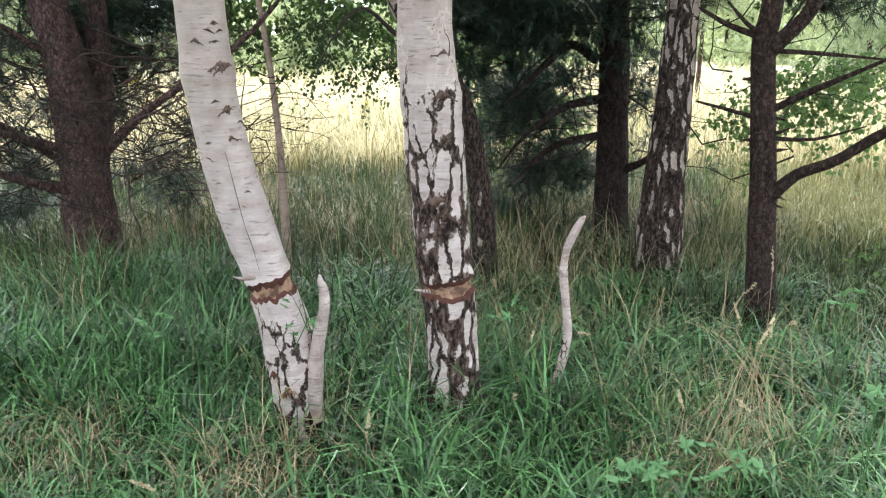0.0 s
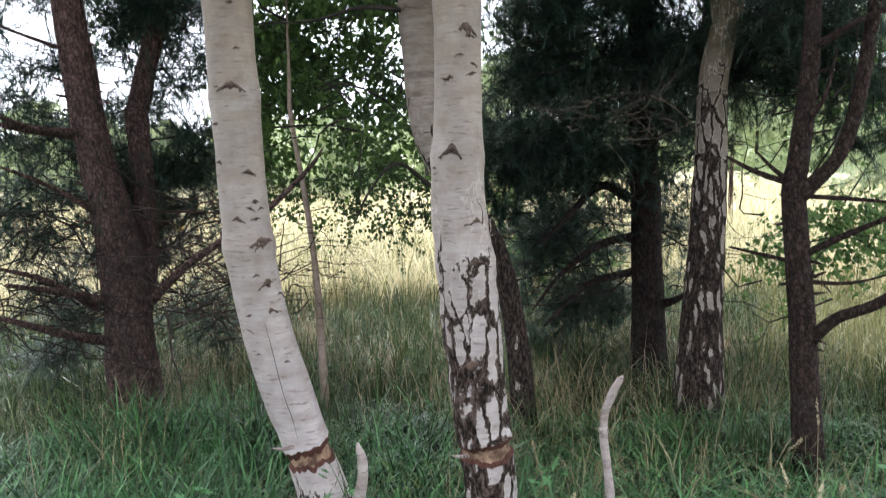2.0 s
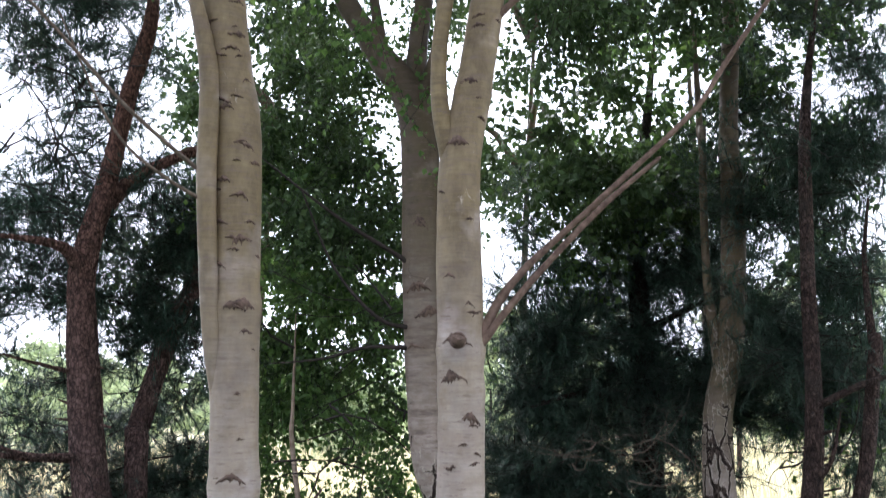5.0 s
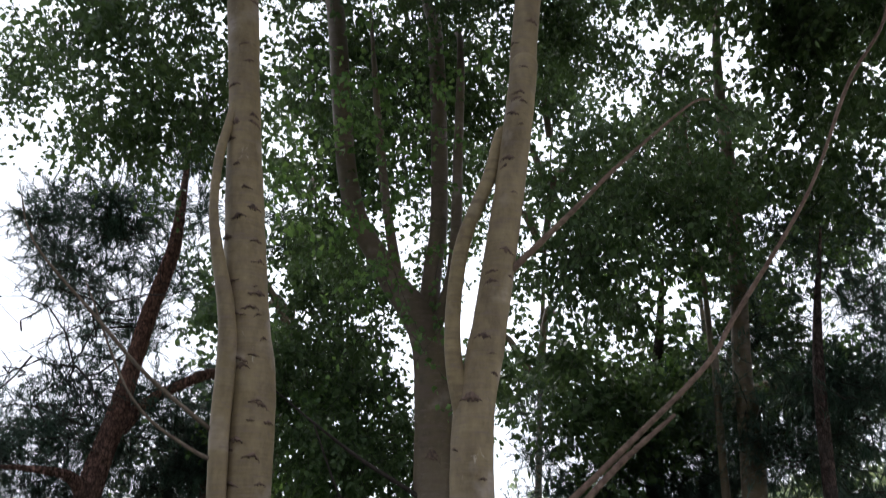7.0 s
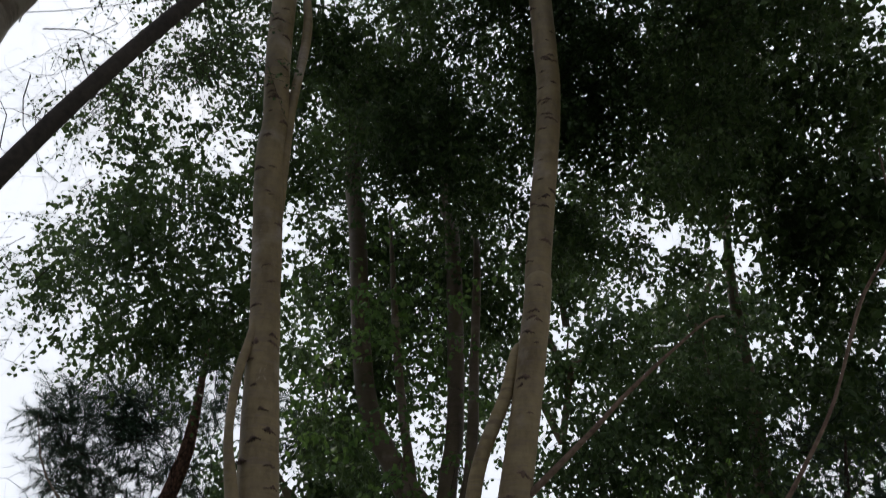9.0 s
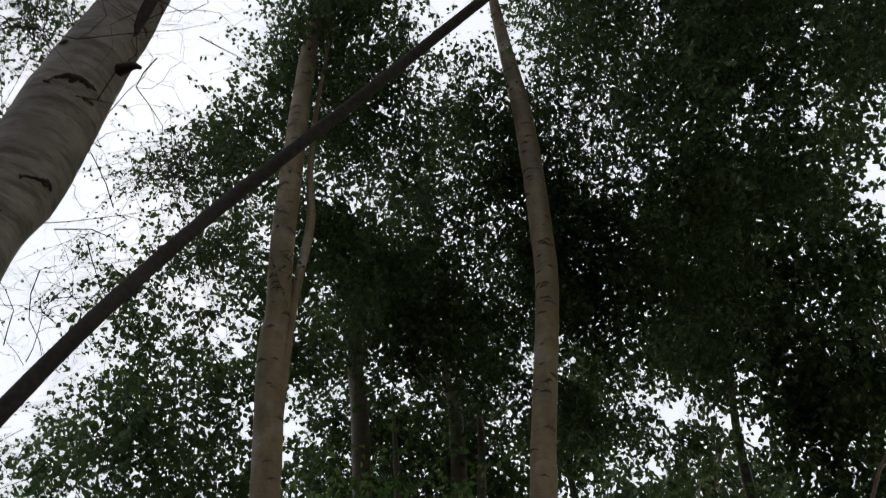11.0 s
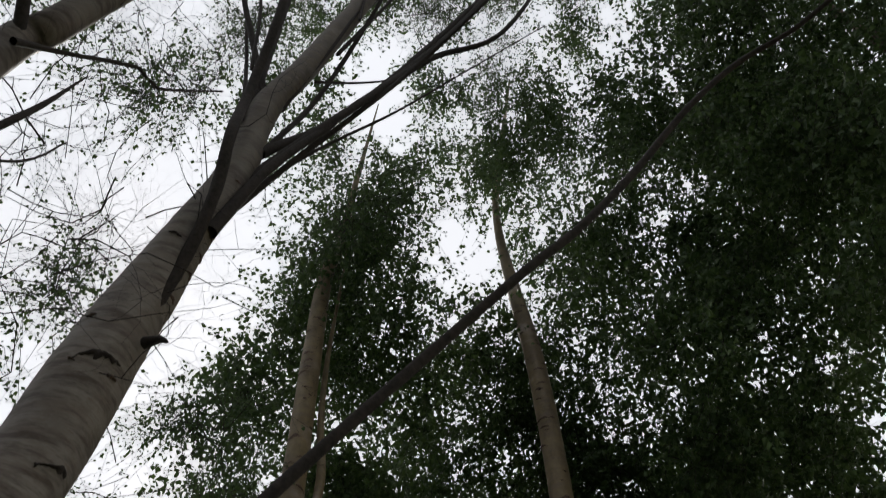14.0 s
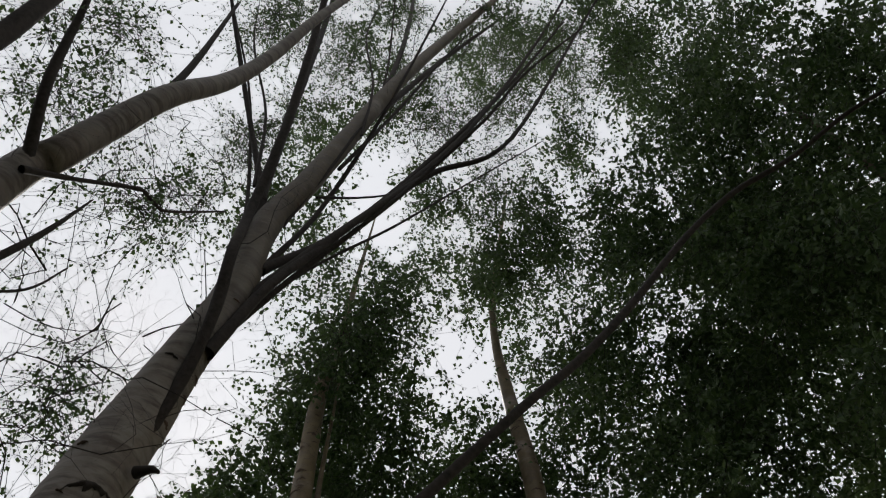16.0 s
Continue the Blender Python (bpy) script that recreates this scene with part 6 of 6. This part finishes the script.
# ---- woodland beyond, added light-blocking birches behind ----
def wood_tree(name, label, x, y, h, spread, seed, group, leaf_m, bark, n=60, leaf=0.07, low=0.35, needle=False, girth=0.016):
    """A plain woodland tree: tapered trunk, a few limbs, a crown of leafy masses."""
    rng = np.random.default_rng(seed)
    tree = thing(name, label, "tree", group)
    lean = rng.normal(0, 0.03, 2) * h
    axis = [(x + lean[0] * t * t, y + lean[1] * t * t, h * t - 0.22, girth * h * (1 - 0.93 * t)) for t in (0, 0.15, 0.4, 0.7, 1.0)]
    part("trunk", limb(axis, 12, 0.12, 0.06, seed), bark, tree)
    masses = []
    for k in range(9):
        t = rng.uniform(low, 1.0)
        a = rng.uniform(0, 6.28)
        rr = spread * (1.1 - 0.75 * t) * rng.uniform(0.45, 1.0)
        base = np.array([x + lean[0] * t * t, y + lean[1] * t * t, h * t])
        tip = base + (math.cos(a) * rr, math.sin(a) * rr, 0.12 * h * rng.uniform(-0.3, 0.8))
        part("limb", limb([(*(base - (0, 0, 0.1 * rr)), 0.006 * h), (*((base + tip) / 2 + (0, 0, 0.05 * h)), 0.004 * h), (*tip, 0.001 * h)], 6, 0.15), bark, tree)
        masses.append((tuple(tip * 0.75 + base * 0.25), (spread * 0.42, spread * 0.42, h * 0.10), n))
    if needle:
        needles(tree, masses, seed, leaf_m, needle=leaf, per=36, width=leaf * 0.07, length=leaf * 4)
    else:
        crown(tree, masses, seed, leaf_m, leaf=leaf * 1.1, per=12, length=leaf * 7, skip=3)
    return tree


k = 200
for x, y, h, sp in ((-1.95, 7.6, 6.5, 1.5), (0.4, 8.4, 7.5, 1.7), (2.15, 8.2, 7.5, 1.8)):
    k += 1
    wood_tree("birch", "leafy birch at the edge of the meadow", x, y, h, sp, k, "edge birches", LEAF, BARK_OLD, 110, 0.055, 0.34, girth=0.007)
# Birches added around the viewpoint, outside its view, to hold back skylight.
for x, y, h, sp in ((-5.5, 1.2, 9, 1.8), (4.4, 3.6, 9, 1.8), (-3.0, -2.6, 9, 2.2), (0.4, -3.6, 10, 2.4), (3.0, -1.6, 10, 2.4), (5.6, 1.0, 10, 2.4), (-1.5, -6.0, 10, 2.6), (3.8, -5.0, 10, 2.6)):
    k += 1
    wood_tree("birch", "tall leafy birch added out of view to block skylight", x, y, h, sp, k, "surrounding birches", LEAF, BARK_OLD, 44, 0.13, 0.42)
for x, y, h, sp in ((-4.2, 27, 2.6, 1.8), (-8, 30, 3.0, 2.0), (0.4, 29, 4.4, 2.4), (9.5, 30, 5.0, 2.4), (14, 30, 6, 2.6), (18, 27, 5, 2.4), (-13, 29, 3.2, 2.2), (4.5, 36, 6, 3.0), (-2, 36, 5, 2.8), (-17, 34, 4, 2.6), (22, 34, 8, 3.4)):
    k += 1
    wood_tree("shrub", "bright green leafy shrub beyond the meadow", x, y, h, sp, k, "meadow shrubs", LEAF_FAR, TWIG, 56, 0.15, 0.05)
for x, y, h, sp in ((6.2, 13, 3.2, 1.2), (8.0, 15.5, 4.0, 1.5), (4.6, 16, 3.4, 1.3)):
    k += 1
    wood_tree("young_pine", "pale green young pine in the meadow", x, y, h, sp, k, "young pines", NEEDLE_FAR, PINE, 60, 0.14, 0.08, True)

# far wood that closes the meadow
rng = np.random.default_rng(61)
far = []
for _ in range(160):
    a = rng.uniform(-0.95, 0.95)
    r = rng.uniform(48, 70)
    far.append(((math.sin(a) * r, math.cos(a) * r, rng.uniform(0.3, 3.6)), (3.0, 2.5, 1.6), 14))
tw, lv = leafy(far, rng, leaf=0.75, per=10, length=2.0)
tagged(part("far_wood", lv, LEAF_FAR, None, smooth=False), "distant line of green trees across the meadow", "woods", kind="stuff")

# ---- small plants ----
def herb(label, places, size, seed, group):
    """A low plant: thin stalks from one root, each with a lobed leaf."""
    rng = np.random.default_rng(seed)
    c = np.mean([p for p in places], axis=0)
    plant = thing("herb", label, "plant", group)
    for n, p in enumerate(places):
        foot = (c[0] + rng.normal(0, 0.01), c[1] + rng.normal(0, 0.01), ground_height(c[0], c[1]) - 0.01)
        stalk = part("stalk", limb([(*foot, 0.0016), ((foot[0] + p[0]) / 2, (foot[1] + p[1]) / 2, (foot[2] + p[2]) * 0.6, 0.0013), (*p, 0.001)], 5), GRASS, plant)
        lobed_leaf(stalk, p, size * rng.uniform(0.9, 1.45), seed * 10 + n)
    return plant


herb("pale green lobed-leaf herb low in the grass", [(0.386, 1.758, 0.257), (0.438, 1.797, 0.264), (0.479, 1.787, 0.276), (0.45, 1.743, 0.275), (0.414, 1.803, 0.261), (0.49, 1.753, 0.273)], 0.028, 71, "lobed herbs")
herb("pale green lobed-leaf herb low in the grass", [(0.596, 1.825, 0.305), (0.653, 1.784, 0.304), (0.655, 1.73, 0.298), (0.558, 1.711, 0.282), (0.687, 1.718, 0.297), (0.556, 1.838, 0.292), (0.601, 1.75, 0.274)], 0.027, 72, "lobed herbs")
herb("green broad-leaf herb beside the furrowed birch", [(0.192, 2.693, 0.367), (0.228, 2.69, 0.387), (0.162, 2.645, 0.345), (0.207, 2.642, 0.346), (0.256, 2.688, 0.359)], 0.022, 73, "broad herbs")
herb("green broad-leaf herb in tall grass", [(1.16, 2.438, 0.476), (1.199, 2.419, 0.49), (1.183, 2.427, 0.445), (1.149, 2.444, 0.448)], 0.022, 74, "broad herbs")
herb("green broad-leaf herb in tall grass", [(1.035, 1.941, 0.385), (1.015, 1.952, 0.366), (1.033, 1.942, 0.348)], 0.022, 76, "broad herbs")
herb("dark green nettle-like herb among grass", [(-0.801, 2.368, 0.447), (-0.846, 2.353, 0.427), (-0.81, 2.312, 0.407), (-0.78, 2.375, 0.436)], 0.02, 75, "broad herbs")

bush = thing("sapling", "leafy broadleaf sapling with bright round leaves", "shrub")
part("trunk", limb([(1.86, 5.1, -0.2, 0.010), (1.88, 5.08, 0.3, 0.008), (1.96, 5.0, 0.8, 0.006), (2.2, 4.9, 1.3, 0.003)], 7), TWIG, bush)
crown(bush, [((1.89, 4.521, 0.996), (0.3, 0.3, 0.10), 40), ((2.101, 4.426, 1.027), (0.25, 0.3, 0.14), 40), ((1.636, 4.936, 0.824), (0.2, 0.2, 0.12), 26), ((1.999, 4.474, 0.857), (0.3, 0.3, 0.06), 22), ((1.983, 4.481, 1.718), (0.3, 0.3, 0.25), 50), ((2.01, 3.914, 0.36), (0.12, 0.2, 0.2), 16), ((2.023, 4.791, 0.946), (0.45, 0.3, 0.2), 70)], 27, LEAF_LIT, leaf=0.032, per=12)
bush2 = thing("sapling", "small green bush in front of the meadow", "shrub")
part("trunk", limb([(0.75, 6.2, -0.2, 0.012), (0.68, 6.2, 0.4, 0.009), (0.72, 6.1, 0.9, 0.007), (0.66, 6.1, 1.4, 0.003)], 7), TWIG, bush2)
crown(bush2, [((0.464, 6.183, 0.697), (0.3, 0.3, 0.25), 60), ((0.82, 6.146, 0.58), (0.3, 0.3, 0.3), 60), ((0.265, 6.194, 1.046), (0.2, 0.3, 0.2), 30)], 28, LEAF_LIT, leaf=0.05, per=12)


def seed_stalk(foot, tip, seed, head=0.05):
    """A dry grass stalk bowed over by its feathery seed head."""
    rng = np.random.default_rng(seed)
    stalk = thing("grass_stalk", "dry tan grass stalk with a feathery seed head", "grass stalk", "seed stalks")
    f, t = np.array(foot), np.array(tip) + rng.normal(0, 1, 3) * (0.06, 0.05, 0.015)
    m = (f + t) / 2 + (0, 0, 0.06 * np.linalg.norm(t - f))
    stem = part("stem", limb([(*f, 0.0016), (*m, 0.0013), (*t, 0.0009)], 5), GRASS_DRY, stalk)
    d = (t - m) / np.linalg.norm(t - m)
    d = d + rng.normal(0, 0.45, 3)
    p = t[None] + d * rng.uniform(-0.1, 0.9, (44, 1)) * head + rng.normal(0, head * 0.045, (44, 3))
    part("seed_head", [leaf_data(p, d + rng.normal(0, 0.3, (44, 3)), rng.uniform(0.006, 0.010, 44), rng)], SEED, stem, smooth=False)


for n, (foot, tip) in enumerate((((0.276, 2.887, 0.183), (0.225, 2.891, 0.377)), ((0.546, 2.542, 0.136), (0.5, 2.551, 0.3)), ((0.945, 3.057, 0.208), (1.048, 3.024, 0.35)), ((0.771, 2.273, 0.129), (0.893, 2.335, 0.375)), ((0.784, 2.268, 0.165), (0.859, 2.348, 0.353)),
                                 ((1.01, 2.287, 0.19), (1.036, 2.385, 0.374)), ((1.078, 2.255, 0.169), (1.098, 2.357, 0.281)), ((0.561, 2.127, 0.149), (0.624, 2.214, 0.207)), ((0.224, 2.691, 0.056), (0.259, 2.688, 0.127)), ((0.371, 2.472, 0.074), (0.323, 2.781, 0.23)),
                                 ((0.75, 2.068, 0.162), (0.83, 2.145, 0.229)), ((-0.235, 2.288, 0.056), (-0.178, 2.293, 0.097)), ((-0.621, 2.006, 0.122), (-0.674, 1.989, 0.103)), ((0.861, 2.769, 0.222), (0.894, 2.759, 0.304)), ((1.164, 2.981, 0.232), (1.259, 3.051, 0.38)))):
    seed_stalk((foot[0], foot[1], ground_height(foot[0], foot[1]) - 0.01), tip, 400 + n)

# bent heap of dead stalks
heap = grass("straw_heap", "collapsed heap of pale dead stalks", 170, 0.0, 0.26, 0, 360, (0.25, 0.55), (0.0009, 0.0018), GRASS_DRY, 81, 2.0, 5, 0.3)
heap.location = (0.897, 2.334, 0.0)
for n, (px, py) in enumerate(((0.692, 2.246), (0.763, 2.694), (-0.566, 2.229), (-1.15, 2.443))):
    patch = grass("straw_patch", "flattened patch of pale dead grass", 200, 0.0, 0.2, 0, 360, (0.2, 0.42), (0.001, 0.002), GRASS_DRY, 83 + n, 2.6, 5, 0.3)
    patch.location = (px, py, 0.05)
rng = np.random.default_rng(88)
sheaf = []
foot_a, foot_b, apex, fall = (np.array(p) for p in ((0.68, 2.197, 0.106), (0.815, 2.257, 0.118), (0.891, 2.389, 0.335), (1.076, 2.257, 0.203)))
for n in range(20):
    f = foot_a + (foot_b - foot_a) * rng.uniform(-0.4, 1.5) + rng.normal(0, 0.05, 3)
    if n % 3 == 0:
        f = fall + rng.normal(0, 0.06, 3)
    f[2] = ground_height(f[0], f[1]) - 0.01
    top = apex + rng.normal(0, 0.02, 3) + (0, 0, -0.10 * abs(rng.normal(0, 0.6)))
    end = top + (fall - apex) * rng.uniform(0.25, 1.1) * (-0.7 if n % 3 == 0 else 1) + rng.normal(0, 0.05, 3) * (1, 1, 0.8)
    mid = (f + top) / 2 + rng.normal(0, 0.012, 3)
    bow = top * 0.55 + end * 0.45 + (0, 0, 0.03)
    sheaf += limb([(*f, 0.0016), (*mid, 0.0014), (*top, 0.0013), (*bow, 0.0011), (*end, 0.0006)], 3, 0.05, 0)
tagged(part("bent_straw", sheaf, GRASS_DRY, None), "bundle of pale dead stalks bent over at the top", "grass", kind="stuff")
litter = grass("bark_litter", "brown dead leaves and bark crumbs under the birch", 260, 0.0, 0.2, 0, 360, (0.03, 0.08), (0.004, 0.009), CAMBIUM, 82, 3.0, 3, 0.5)
litter.location = (-0.475, 2.556, 0.0)

# ragwort at the meadow edge
def ragwort(place, seed, spread):
    """A tall stem with a flat cluster of yellow flower heads."""
    rng = np.random.default_rng(seed)
    plant = thing("ragwort", "yellow-flowered ragwort in the long meadow grass", "wildflower", "ragworts")
    x, y, z = place
    stem = part("stem", limb([(x, y, ground_height(x, y) - 0.02, 0.006), (x + 0.02, y, z * 0.5, 0.005), (x, y, z, 0.003)], 6), GRASS_DIM, plant)
    for n in range(9):
        c = np.array(place) + rng.normal(0, 1, 3) * (spread, spread, spread * 0.5)
        ang = np.linspace(0, 6.28, 12, endpoint=False)
        d = np.stack([np.cos(ang), np.sin(ang), 0.3 + 0 * ang], -1)
        part("flower_head", [leaf_data(np.repeat(c[None], 12, 0), d + rng.normal(0, 0.2, (12, 3)), np.full(12, 0.035), rng)], YELLOW, stem, smooth=False)


ragwort((-2.027, 5.859, 0.924), 91, 0.035)
ragwort((-2.35, 6.167, 0.849), 92, 0.05)
ragwort((-1.186, 13.95, 0.207), 93, 0.06)
